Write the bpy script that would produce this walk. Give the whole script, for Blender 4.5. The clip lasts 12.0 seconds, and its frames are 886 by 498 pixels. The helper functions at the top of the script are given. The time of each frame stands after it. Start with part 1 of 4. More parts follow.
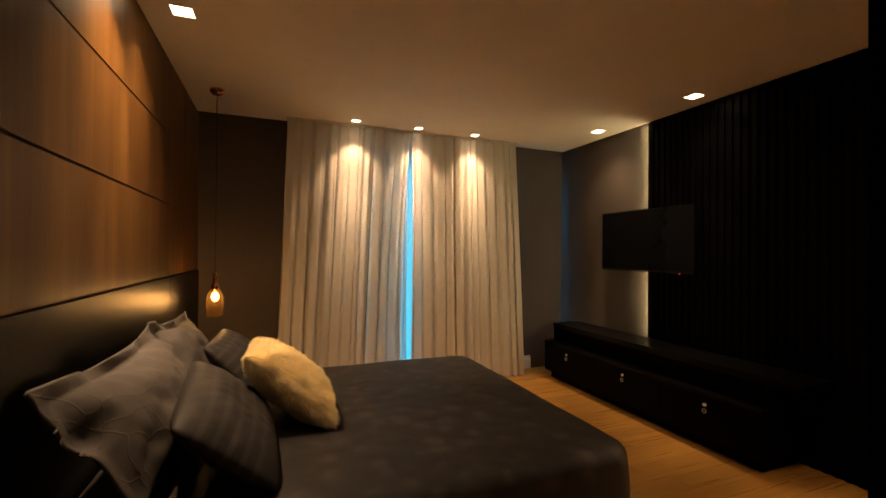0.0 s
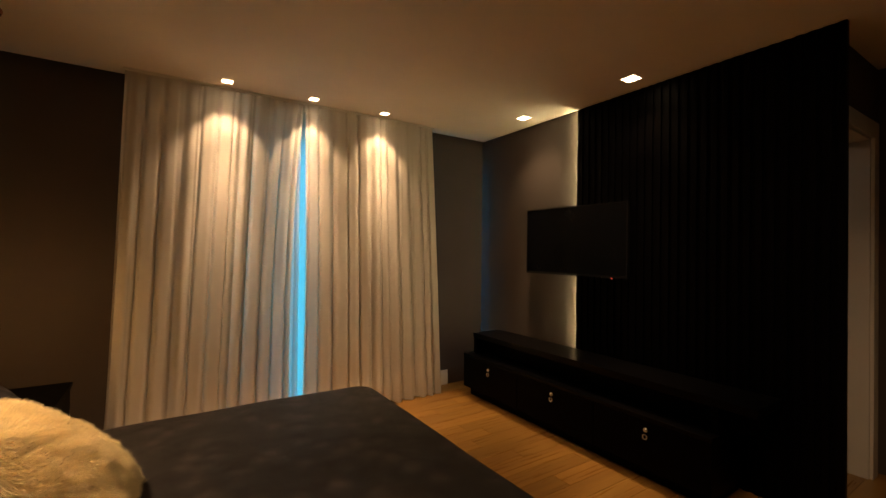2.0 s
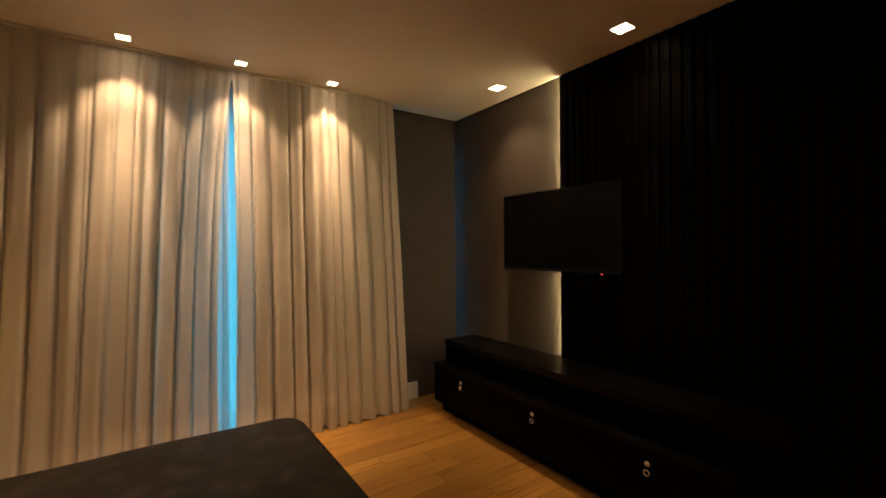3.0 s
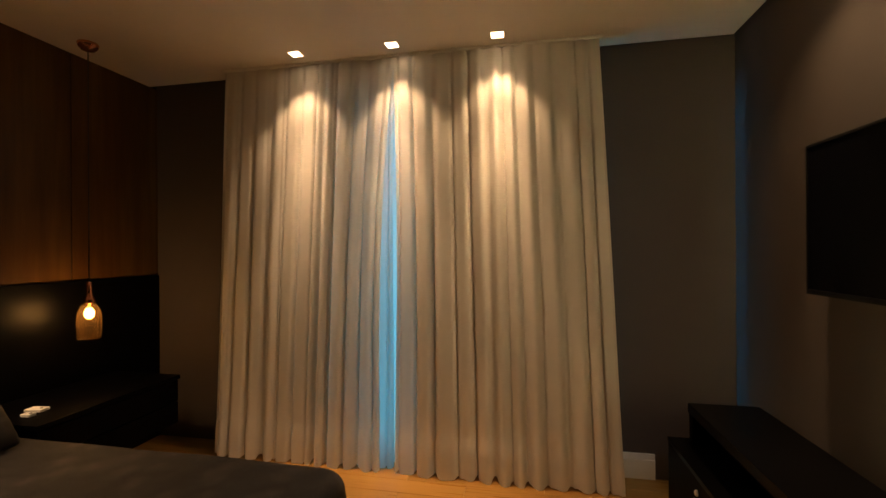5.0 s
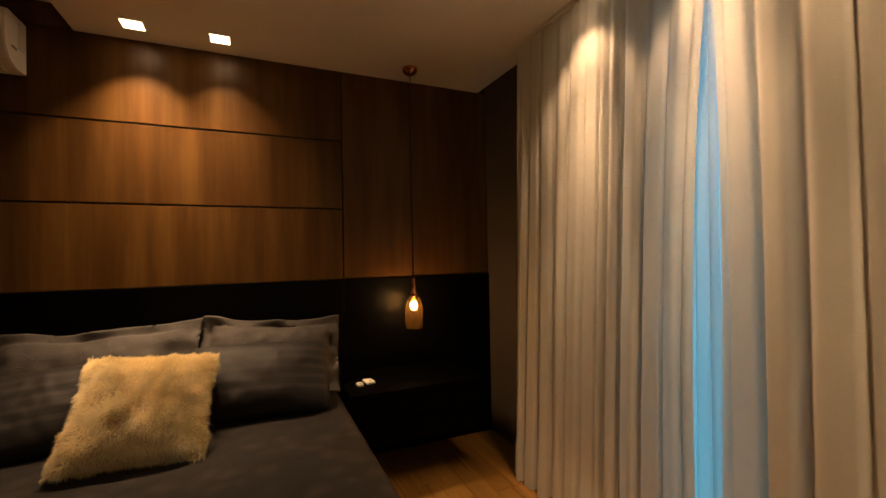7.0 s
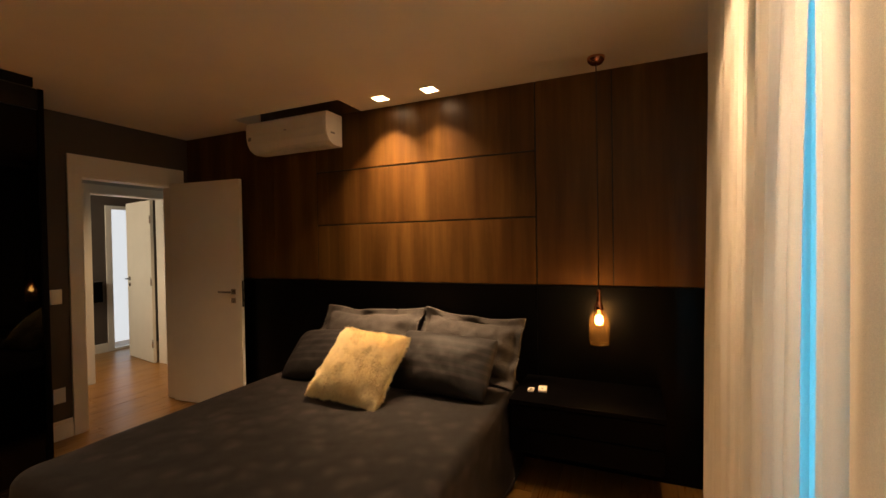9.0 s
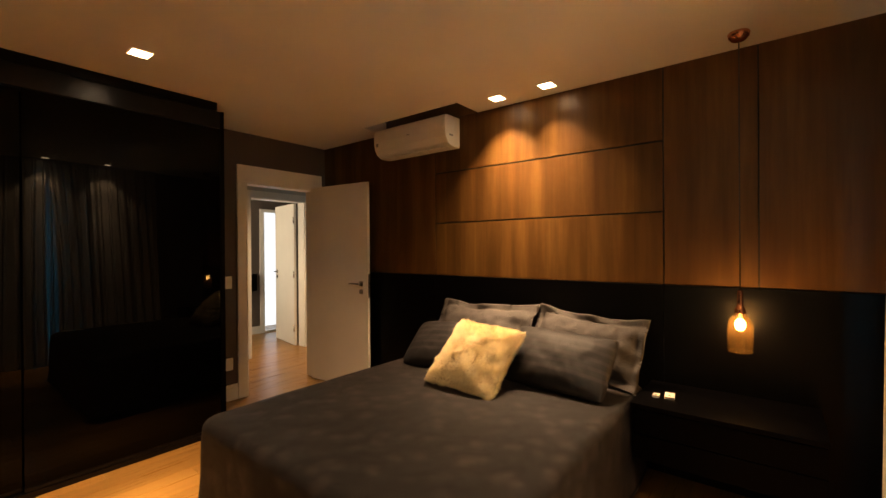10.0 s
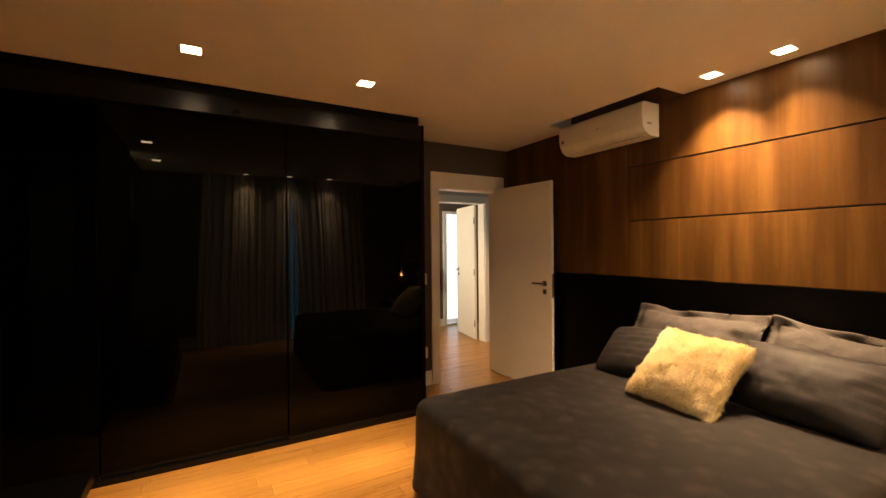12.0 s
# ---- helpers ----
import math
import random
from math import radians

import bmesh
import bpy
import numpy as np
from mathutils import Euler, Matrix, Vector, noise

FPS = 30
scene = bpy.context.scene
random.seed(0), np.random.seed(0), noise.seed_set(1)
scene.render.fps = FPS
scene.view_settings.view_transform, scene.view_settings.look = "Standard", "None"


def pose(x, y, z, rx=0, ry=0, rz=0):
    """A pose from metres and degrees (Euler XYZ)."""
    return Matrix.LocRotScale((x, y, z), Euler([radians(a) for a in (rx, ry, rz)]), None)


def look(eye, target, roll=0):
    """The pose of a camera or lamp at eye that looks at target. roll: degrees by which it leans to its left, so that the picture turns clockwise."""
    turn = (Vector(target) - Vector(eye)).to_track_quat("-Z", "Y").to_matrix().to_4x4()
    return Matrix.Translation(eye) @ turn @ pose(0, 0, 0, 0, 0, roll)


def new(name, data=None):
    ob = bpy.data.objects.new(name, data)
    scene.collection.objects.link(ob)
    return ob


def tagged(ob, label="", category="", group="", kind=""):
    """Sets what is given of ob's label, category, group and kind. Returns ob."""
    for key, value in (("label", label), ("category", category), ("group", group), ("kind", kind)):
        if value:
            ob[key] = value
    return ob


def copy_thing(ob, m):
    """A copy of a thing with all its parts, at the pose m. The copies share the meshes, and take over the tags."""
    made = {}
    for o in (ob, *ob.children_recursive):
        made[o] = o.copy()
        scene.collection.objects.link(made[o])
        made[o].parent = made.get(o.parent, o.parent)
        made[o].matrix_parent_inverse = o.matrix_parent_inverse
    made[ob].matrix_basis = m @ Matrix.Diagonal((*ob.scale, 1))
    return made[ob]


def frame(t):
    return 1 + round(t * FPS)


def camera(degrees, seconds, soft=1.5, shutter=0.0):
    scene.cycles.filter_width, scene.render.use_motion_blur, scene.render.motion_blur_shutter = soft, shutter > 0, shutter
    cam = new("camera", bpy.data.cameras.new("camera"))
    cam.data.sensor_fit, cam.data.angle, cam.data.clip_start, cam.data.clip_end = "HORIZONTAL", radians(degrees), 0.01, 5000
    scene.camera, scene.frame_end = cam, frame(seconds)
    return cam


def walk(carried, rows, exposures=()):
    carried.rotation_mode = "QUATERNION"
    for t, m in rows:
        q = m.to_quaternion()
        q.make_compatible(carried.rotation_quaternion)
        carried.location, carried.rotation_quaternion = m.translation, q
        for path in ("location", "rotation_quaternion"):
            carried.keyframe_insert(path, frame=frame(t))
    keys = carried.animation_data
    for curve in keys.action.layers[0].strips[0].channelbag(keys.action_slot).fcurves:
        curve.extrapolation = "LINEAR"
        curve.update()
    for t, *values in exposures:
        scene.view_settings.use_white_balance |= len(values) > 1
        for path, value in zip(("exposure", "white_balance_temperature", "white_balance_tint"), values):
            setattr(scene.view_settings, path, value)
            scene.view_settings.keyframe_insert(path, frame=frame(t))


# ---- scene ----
cam = camera(92.6, 12.0)
PATH = [
    (0, (0.633, -0.166, 1.364), (1.371, 1.692, 1.376), 0.4),
    (0.5, (0.738, -0.089, 1.358), (1.471, 1.772, 1.372), 0.6),
    (1, (0.783, 0.02, 1.352), (1.529, 1.876, 1.369), 0.5),
    (1.5, (0.828, 0.248, 1.365), (1.697, 2.049, 1.374), 0.4),
    (2, (0.983, 0.418, 1.38), (2.072, 2.095, 1.391), 0.6),
    (2.5, (1.163, 0.587, 1.359), (2.336, 2.207, 1.371), 0.3),
    (2.7, (1.287, 0.648, 1.361), (2.452, 2.273, 1.366), 0.1),
    (4.3, (2.262, 1.203, 1.314), (2.63, 3.168, 1.355), -0.5),
    (4.5, (2.432, 1.21, 1.315), (2.582, 3.204, 1.353), -0.2),
    (5, (2.683, 1.395, 1.372), (2.308, 3.359, 1.373), -0.3),
    (5.5, (2.807, 1.592, 1.361), (1.974, 3.411, 1.365), -0.6),
    (6, (2.886, 1.867, 1.369), (1.624, 3.418, 1.372), -0.5),
    (6.5, (2.845, 2.131, 1.357), (1.271, 3.365, 1.359), -0.6),
    (7, (2.834, 2.465, 1.362), (1.006, 3.277, 1.375), -1.0),
    (7.2, (2.855, 2.575, 1.39), (0.966, 3.229, 1.388), -1.0),
    (8.8, (2.862, 3.531, 1.474), (0.975, 2.87, 1.452), -0.7),
    (9, (2.896, 3.581, 1.486), (1.066, 2.774, 1.459), -1.0),
    (9.5, (2.946, 3.62, 1.475), (1.255, 2.552, 1.452), -0.7),
    (10, (2.975, 3.571, 1.434), (1.407, 2.329, 1.429), -0.4),
    (10.5, (3.008, 3.538, 1.447), (1.565, 2.152, 1.437), -0.5),
    (11, (3.045, 3.51, 1.457), (1.737, 1.996, 1.446), -0.5),
    (11.5, (3.1, 3.51, 1.447), (1.949, 1.874, 1.436), -0.4),
    (12, (3.111, 3.455, 1.448), (2.126, 1.715, 1.441), -0.5),
]
walk(cam, [(t, look(eye, target, roll)) for t, eye, target, roll in PATH],
     exposures=[(0.0, -0.05), (1.0, -0.15), (2.5, -0.3), (4.5, -0.52), (5.5, -0.55), (6.5, -0.52), (7.2, -0.38), (8.8, 0.15), (9.5, 0.6), (10.5, 0.97), (12.0, 1.2)])


# ---------------------------------------------------------------- light
H = 2.57
WARM = (1.0, 0.625, 0.33)
DOWNLIGHTS = [(1.321, 3.765), (1.933, 3.768), (2.544, 3.772), (3.61, 3.172), (3.61, 2.136),
              (0.19, 1.9), (0.19, 2.303), (2.138, 0.69), (3.16, 0.70)]
BEAM_POWER, SPILL_POWER = 270.0, 46.0
PENDANT = Vector((0.22, 3.41, 1.0))

world = bpy.data.worlds.new("dusk_sky")
scene.world = world
world.use_nodes = True
_sky = world.node_tree.nodes.new("ShaderNodeTexSky")
_sky.sky_type = "NISHITA"
_sky.sun_disc = False
_sky.sun_elevation = radians(8)
_sky.sun_rotation = radians(180)
_bg = world.node_tree.nodes["Background"]
_bg.inputs["Strength"].default_value = 0.05
world.node_tree.links.new(_sky.outputs["Color"], _bg.inputs["Color"])


def lamp(name, kind, energy, color, m, **more):
    data = bpy.data.lights.new(name, kind)
    data.energy, data.color = energy, color
    if kind == "SPOT":
        data.spot_size, data.spot_blend, data.shadow_soft_size = radians(more["cone"]), more["blend"], 0.035
    if kind == "POINT":
        data.shadow_soft_size = more["size"]
    if kind == "AREA":
        data.shape, data.size, data.size_y = "RECTANGLE", more["width"], more["height"]
        data.spread = radians(more.get("spread", 180))
    ob = new(name, data)
    ob.matrix_world = m
    return ob


# each recessed fitting throws a narrow beam with a weaker, wider spill round it
# strength and opening of beam and spill
BEAMS = 3 * [(1.15, 42, 1.5, 86)] + 2 * [(0.85, 42, 1.2, 110)] + [(0.95, 72, 2.9, 98), (0.75, 72, 1.2, 98)] + 2 * [(1.5, 40, 1.8, 126)]
for (_x, _y), (_beam, _cone, _spill, _wide) in zip(DOWNLIGHTS, BEAMS):
    _down = pose(_x, _y, H - 0.004)
    lamp("downlight_beam", "SPOT", BEAM_POWER * _beam, WARM, _down, cone=_cone, blend=1.0)
    lamp("downlight_spill", "SPOT", SPILL_POWER * _spill, WARM, _down, cone=_wide, blend=0.55 if _wide < 105 else 1.0)
lamp("pendant_lamp", "POINT", 3.4, (1.0, 0.42, 0.10), pose(*PENDANT), size=0.022)
# daylight in the opening behind the curtains
lamp("window_daylight", "AREA", 34, (0.06, 0.68, 1.0), pose(1.9, 4.128, 1.18, -90, 0, 0), width=1.88, height=2.2)
# extra lamp behind the curtain, added to put a blue strip in the north-east corner
lamp("corner_blue_fill", "AREA", 0.35, (0.05, 0.50, 1.0), pose(2.80, 4.06, 1.2, 0, -90, 0), width=2.2, height=0.05, spread=14)
# warm fill added in an unseen side opening of the room across the corridor
lamp("far_room_fill", "AREA", 17, (1.0, 0.80, 0.54), pose(1.19, -2.75, 1.5, 0, 90, 0), width=1.1, height=0.9)
# added fill without a fitting, warms the corridor floor from above
lamp("corridor_fill", "AREA", 8.5, (1.0, 0.62, 0.30), pose(-0.1, -1.25, 2.5), width=0.5, height=0.5, spread=80)
# unseen fill added behind the passage door
lamp("bathroom_fill", "AREA", 1.5, (1.0, 0.85, 0.65), pose(4.45, 2.1, 2.4), width=0.4, height=0.4)


# ---------------------------------------------------------------- materials
def material(name):
    m = bpy.data.materials.new(name)
    m.use_nodes = True
    return m, m.node_tree.nodes, m.node_tree.links, m.node_tree.nodes["Principled BSDF"]


def coords(n, l, scale=(1, 1, 1), scatter=False):
    tc = n.new("ShaderNodeTexCoord")
    mp = n.new("ShaderNodeMapping")
    mp.inputs["Scale"].default_value = scale
    src = tc.outputs["Object"]
    if scatter:
        info = n.new("ShaderNodeObjectInfo")
        mul = n.new("ShaderNodeMath")
        mul.operation = "MULTIPLY"
        mul.inputs[1].default_value = 37.0
        l.new(info.outputs["Random"], mul.inputs[0])
        add = n.new("ShaderNodeVectorMath")
        l.new(src, add.inputs[0])
        l.new(mul.outputs[0], add.inputs[1])
        src = add.outputs[0]
    l.new(src, mp.inputs["Vector"])
    return mp.outputs["Vector"]


def noise_tex(n, l, vec, scale, detail=4, rough=0.55):
    t = n.new("ShaderNodeTexNoise")
    t.inputs["Scale"].default_value, t.inputs["Detail"].default_value, t.inputs["Roughness"].default_value = scale, detail, rough
    l.new(vec, t.inputs["Vector"])
    return t.outputs["Fac"]


def ramp(n, l, fac, stops):
    r = n.new("ShaderNodeValToRGB")
    e = r.color_ramp.elements
    while len(e) < len(stops):
        e.new(0.5)
    for el, (p, c) in zip(e, stops):
        el.position, el.color = p, (*c, 1)
    l.new(fac, r.inputs["Fac"])
    return r.outputs["Color"]


def mixed(n, l, a, b, fac, mode="MIX"):
    m = n.new("ShaderNodeMix")
    m.data_type, m.blend_type = "RGBA", mode
    for sock, v in ((m.inputs["Factor"], fac), (m.inputs["A"], a), (m.inputs["B"], b)):
        if isinstance(v, (int, float)):
            sock.default_value = v
        elif isinstance(v, tuple):
            sock.default_value = (*v, 1)
        else:
            l.new(v, sock)
    return m.outputs["Result"]


def bump(n, l, bsdf, height, strength, distance=0.01):
    b = n.new("ShaderNodeBump")
    b.inputs["Strength"].default_value, b.inputs["Distance"].default_value = strength, distance
    l.new(height, b.inputs["Height"])
    l.new(b.outputs["Normal"], bsdf.inputs["Normal"])


def plain(name, color, rough=0.5, metal=0.0, vary=0.12, scale=6.0, relief=0.05, grain=180.0, specular=0.5, gloss_vary=0.06):
    """A painted or moulded surface: two scales of colour change and a fine relief."""
    m, n, l, b = material(name)
    v = coords(n, l)
    big = noise_tex(n, l, v, scale, 3)
    fine = noise_tex(n, l, v, grain, 2)
    lo, hi = tuple(c * (1 - vary) for c in color), tuple(min(1, c * (1 + vary)) for c in color)
    l.new(ramp(n, l, big, [(0.3, lo), (0.7, hi)]), b.inputs["Base Color"])
    r = n.new("ShaderNodeMapRange")
    r.inputs["To Min"].default_value, r.inputs["To Max"].default_value = max(0.005, rough - gloss_vary), min(1, rough + gloss_vary)
    l.new(big, r.inputs["Value"])
    l.new(r.outputs["Result"], b.inputs["Roughness"])
    b.inputs["Metallic"].default_value = metal
    b.inputs["Specular IOR Level"].default_value = specular
    if relief:
        bump(n, l, b, fine, relief, 0.002)
    return m


def wood(name, dark, mid, light, grain_axis, rough, scatter=True, gloss_vary=0.1, spread=0.35, flitch=0.0):
    m, n, l, b = material(name)
    s = [6.5, 6.5, 6.5]
    s[grain_axis] = 0.55
    v = coords(n, l, tuple(s), scatter)
    s2 = [70.0, 70.0, 70.0]
    s2[grain_axis] = 1.6
    v2 = coords(n, l, tuple(s2), scatter)
    broad = noise_tex(n, l, v, 1.0, 5, 0.6)
    fine = noise_tex(n, l, v2, 1.0, 4, 0.6)
    col = ramp(n, l, broad, [(0.28, dark), (0.5, mid), (0.75, light)])
    streak = ramp(n, l, fine, [(0.3, (0.74, 0.72, 0.70)), (0.65, (1.0, 1.0, 1.0))])
    col = mixed(n, l, col, streak, 0.42, "MULTIPLY")
    info = n.new("ShaderNodeObjectInfo")
    tone = ramp(n, l, info.outputs["Random"], [(0.0, (1 - spread, 1 - spread, 1 - spread)), (1.0, (1.0, 1.0, 1.0))])
    col = mixed(n, l, col, tone, 1.0, "MULTIPLY")
    if flitch:
        # veneer leaves laid side by side, each of its own tone
        sep = n.new("ShaderNodeSeparateXYZ")
        l.new(coords(n, l), sep.inputs[0])
        cut = n.new("ShaderNodeMath")
        cut.operation = "SNAP"
        cut.inputs[1].default_value = flitch
        l.new(sep.outputs["Y"], cut.inputs[0])
        rand = n.new("ShaderNodeTexWhiteNoise")
        rand.noise_dimensions = "1D"
        l.new(cut.outputs[0], rand.inputs["W"])
        leaf = ramp(n, l, rand.outputs["Value"], [(0.0, (0.72, 0.70, 0.68)), (1.0, (1.0, 1.0, 1.0))])
        col = mixed(n, l, col, leaf, 1.0, "MULTIPLY")
    l.new(col, b.inputs["Base Color"])
    r = n.new("ShaderNodeMapRange")
    r.inputs["To Min"].default_value, r.inputs["To Max"].default_value = rough - gloss_vary, rough + gloss_vary
    l.new(fine, r.inputs["Value"])
    l.new(r.outputs["Result"], b.inputs["Roughness"])
    b.inputs["Specular IOR Level"].default_value = 0.22
    bump(n, l, b, fine, 0.12, 0.001)
    return m


def fabric(name, color, weave=900.0, rough=0.9, mottled=0.25, scale=14.0, relief=0.3, sheen=0.25, through_light=0.0):
    m, n, l, b = material(name)
    v = coords(n, l)
    big = noise_tex(n, l, v, scale, 5, 0.6)
    warp = n.new("ShaderNodeTexWave")
    warp.bands_direction = "Z"
    warp.inputs["Scale"].default_value, warp.inputs["Distortion"].default_value = weave / 20, 3.0
    warp.inputs["Detail"].default_value = 2
    l.new(v, warp.inputs["Vector"])
    fine = noise_tex(n, l, v, weave, 2)
    lo, hi = tuple(c * (1 - mottled) for c in color), tuple(c * (1 + mottled) for c in color)
    col = ramp(n, l, big, [(0.32, lo), (0.68, hi)])
    thread = ramp(n, l, fine, [(0.3, (0.84, 0.84, 0.84)), (0.7, (1, 1, 1))])
    col = mixed(n, l, col, thread, 1.0, "MULTIPLY")
    l.new(col, b.inputs["Base Color"])
    b.inputs["Roughness"].default_value = rough
    b.inputs["Sheen Weight"].default_value = sheen
    b.inputs["Sheen Roughness"].default_value = 0.5
    b.inputs["Specular IOR Level"].default_value = 0.2
    both = mixed(n, l, warp.outputs["Color"], fine, 0.6)
    bump(n, l, b, both, relief, 0.002)
    if through_light:
        t = n.new("ShaderNodeBsdfTranslucent")
        l.new(col, t.inputs["Color"])
        mx = n.new("ShaderNodeMixShader")
        mx.inputs["Fac"].default_value = through_light
        l.new(b.outputs["BSDF"], mx.inputs[1])
        l.new(t.outputs["BSDF"], mx.inputs[2])
        l.new(mx.outputs["Shader"], n["Material Output"].inputs["Surface"])
    return m


def glowing(name, color, strength):
    m, n, l, b = material(name)
    b.inputs["Base Color"].default_value = (0.8, 0.8, 0.8, 1)
    b.inputs["Emission Color"].default_value = (*color, 1)
    b.inputs["Emission Strength"].default_value = strength
    return m


def glass(name, color=(1, 1, 1), rough=0.0):
    m, n, l, b = material(name)
    b.inputs["Base Color"].default_value = (*color, 1)
    b.inputs["Transmission Weight"].default_value = 1.0
    b.inputs["Roughness"].default_value = rough
    b.inputs["IOR"].default_value = 1.22
    return m


def tinted_glass(name, color, rough):
    """Blown glass with a faint amber film that catches the bulb's light."""
    m, n, l, b = material(name)
    b.inputs["Base Color"].default_value = (*color, 1)
    b.inputs["Transmission Weight"].default_value = 1.0
    b.inputs["Roughness"].default_value = rough
    b.inputs["IOR"].default_value = 1.3
    film = n.new("ShaderNodeBsdfTranslucent")
    streaks = noise_tex(n, l, coords(n, l, (40, 40, 6)), 1.0, 3)
    l.new(ramp(n, l, streaks, [(0.3, (0.9, 0.50, 0.16)), (0.7, (1.0, 0.70, 0.34))]), film.inputs["Color"])
    mx = n.new("ShaderNodeMixShader")
    mx.inputs["Fac"].default_value = 0.0055
    l.new(b.outputs["BSDF"], mx.inputs[1])
    l.new(film.outputs["BSDF"], mx.inputs[2])
    l.new(mx.outputs["Shader"], n["Material Output"].inputs["Surface"])
    return m


def quilted(name):
    """Dark velvet-like bedspread with a stamped, worn floral relief."""
    m, n, l, b = material(name)
    v = coords(n, l)
    vor = n.new("ShaderNodeTexVoronoi")
    vor.inputs["Scale"].default_value = 10.0
    vor.feature = "SMOOTH_F1"
    vor.inputs["Smoothness"].default_value = 0.5
    warp = n.new("ShaderNodeTexNoise")
    warp.inputs["Scale"].default_value, warp.inputs["Detail"].default_value = 9.0, 3
    l.new(v, warp.inputs["Vector"])
    shift = mixed(n, l, v, warp.outputs["Color"], 0.08)
    l.new(shift, vor.inputs["Vector"])
    big = noise_tex(n, l, v, 5.0, 5, 0.65)
    fine = noise_tex(n, l, v, 420.0, 2)
    col = ramp(n, l, vor.outputs["Distance"], [(0.14, (0.039, 0.0298, 0.0285)), (0.46, (0.0095, 0.0074, 0.0074))])
    blot = ramp(n, l, big, [(0.35, (0.62, 0.62, 0.62)), (0.65, (1, 1, 1))])
    l.new(mixed(n, l, col, blot, 1.0, "MULTIPLY"), b.inputs["Base Color"])
    b.inputs["Roughness"].default_value = 0.58
    b.inputs["Sheen Weight"].default_value = 0.02
    b.inputs["Sheen Roughness"].default_value = 0.4
    b.inputs["Specular IOR Level"].default_value = 0.25
    bump(n, l, b, mixed(n, l, vor.outputs["Distance"], fine, 0.25), 0.8, 0.012)
    return m


def banded(name, color, bands):
    """Plain weave with sateen bands across the pillow's width."""
    m, n, l, b = material(name)
    v = coords(n, l)
    sep = n.new("ShaderNodeSeparateXYZ")
    l.new(v, sep.inputs[0])
    mul = n.new("ShaderNodeMath")
    mul.operation = "MULTIPLY_ADD"
    mul.inputs[1].default_value, mul.inputs[2].default_value = 2.2, 0.5
    l.new(sep.outputs["Y"], mul.inputs[0])
    dark = tuple(c * 0.52 for c in color)
    stops = []
    for p in bands:
        stops += [(p - 0.026, dark), (p - 0.022, color), (p + 0.022, color), (p + 0.026, dark)]
    col = ramp(n, l, mul.outputs[0], stops)
    fine = noise_tex(n, l, v, 700.0, 2)
    soft = noise_tex(n, l, v, 9.0, 4)
    col = mixed(n, l, col, ramp(n, l, soft, [(0.3, (0.75, 0.75, 0.75)), (0.7, (1, 1, 1))]), 1.0, "MULTIPLY")
    l.new(col, b.inputs["Base Color"])
    b.inputs["Roughness"].default_value = 0.62
    b.inputs["Specular IOR Level"].default_value = 0.25
    bump(n, l, b, fine, 0.2, 0.002)
    return m


def embroidered(name, color):
    """Soft cotton with raised, winding embroidery."""
    m, n, l, b = material(name)
    v = coords(n, l)
    wob = n.new("ShaderNodeTexNoise")
    wob.inputs["Scale"].default_value, wob.inputs["Detail"].default_value = 6.0, 2
    l.new(v, wob.inputs["Vector"])
    vor = n.new("ShaderNodeTexVoronoi")
    vor.feature = "DISTANCE_TO_EDGE"
    vor.inputs["Scale"].default_value = 10.5
    l.new(mixed(n, l, v, wob.outputs["Color"], 0.16), vor.inputs["Vector"])
    line = ramp(n, l, vor.outputs["Distance"], [(0.0, (1, 1, 1)), (0.05, (0, 0, 0))])
    fine = noise_tex(n, l, v, 650.0, 2)
    soft = noise_tex(n, l, v, 14.0, 4)
    col = ramp(n, l, soft, [(0.3, tuple(c * 0.78 for c in color)), (0.7, tuple(c * 1.15 for c in color))])
    l.new(mixed(n, l, col, tuple(c * 1.08 for c in color), line), b.inputs["Base Color"])
    b.inputs["Roughness"].default_value = 0.75
    b.inputs["Specular IOR Level"].default_value = 0.25
    bump(n, l, b, mixed(n, l, line, fine, 0.3), 0.4, 0.003)
    return m


PAINT_GREY = plain("grey_wall_paint", (0.086, 0.069, 0.060), 0.85, vary=0.06, scale=2.5, relief=0.15, grain=220)
PAINT_WHITE = plain("white_satin_lacquer", (0.82, 0.80, 0.75), 0.4, vary=0.03, scale=3, relief=0.03)
CEILING = plain("ceiling_paint", (0.78, 0.73, 0.66), 0.9, vary=0.04, scale=1.5, relief=0.08, grain=150)
FAR_WALL = plain("pale_corridor_paint", (0.55, 0.55, 0.54), 0.85, vary=0.05, scale=2, relief=0.08)
WALNUT = wood("walnut_veneer", (0.064, 0.0250, 0.0052), (0.099, 0.0450, 0.0102), (0.166, 0.0850, 0.0205), 2, 0.40, spread=0.10, flitch=0.157)
OAK_FLOOR = wood("honey_oak_floorboard", (0.23, 0.105, 0.022), (0.315, 0.160, 0.036), (0.39, 0.215, 0.051), 0, 0.30, spread=0.32)
for _node in OAK_FLOOR.node_tree.nodes:
    if _node.type == "BSDF_PRINCIPLED":
        _node.inputs["Specular IOR Level"].default_value = 0.4
BLACK_PANEL = plain("black_satin_panel", (0.0010, 0.0009, 0.0011), 0.33, vary=0.1, relief=0.01, grain=90, specular=0.12, gloss_vary=0.02)
BLACK_MATT = plain("black_matt_lacquer", (0.0011, 0.0010, 0.0013), 0.42, vary=0.2, relief=0.03, specular=0.035)
BLACK_GLASS = plain("black_lacquered_glass", (0.0006, 0.0006, 0.0007), 0.014, vary=0.1, relief=0.0, specular=0.115, gloss_vary=0.006)
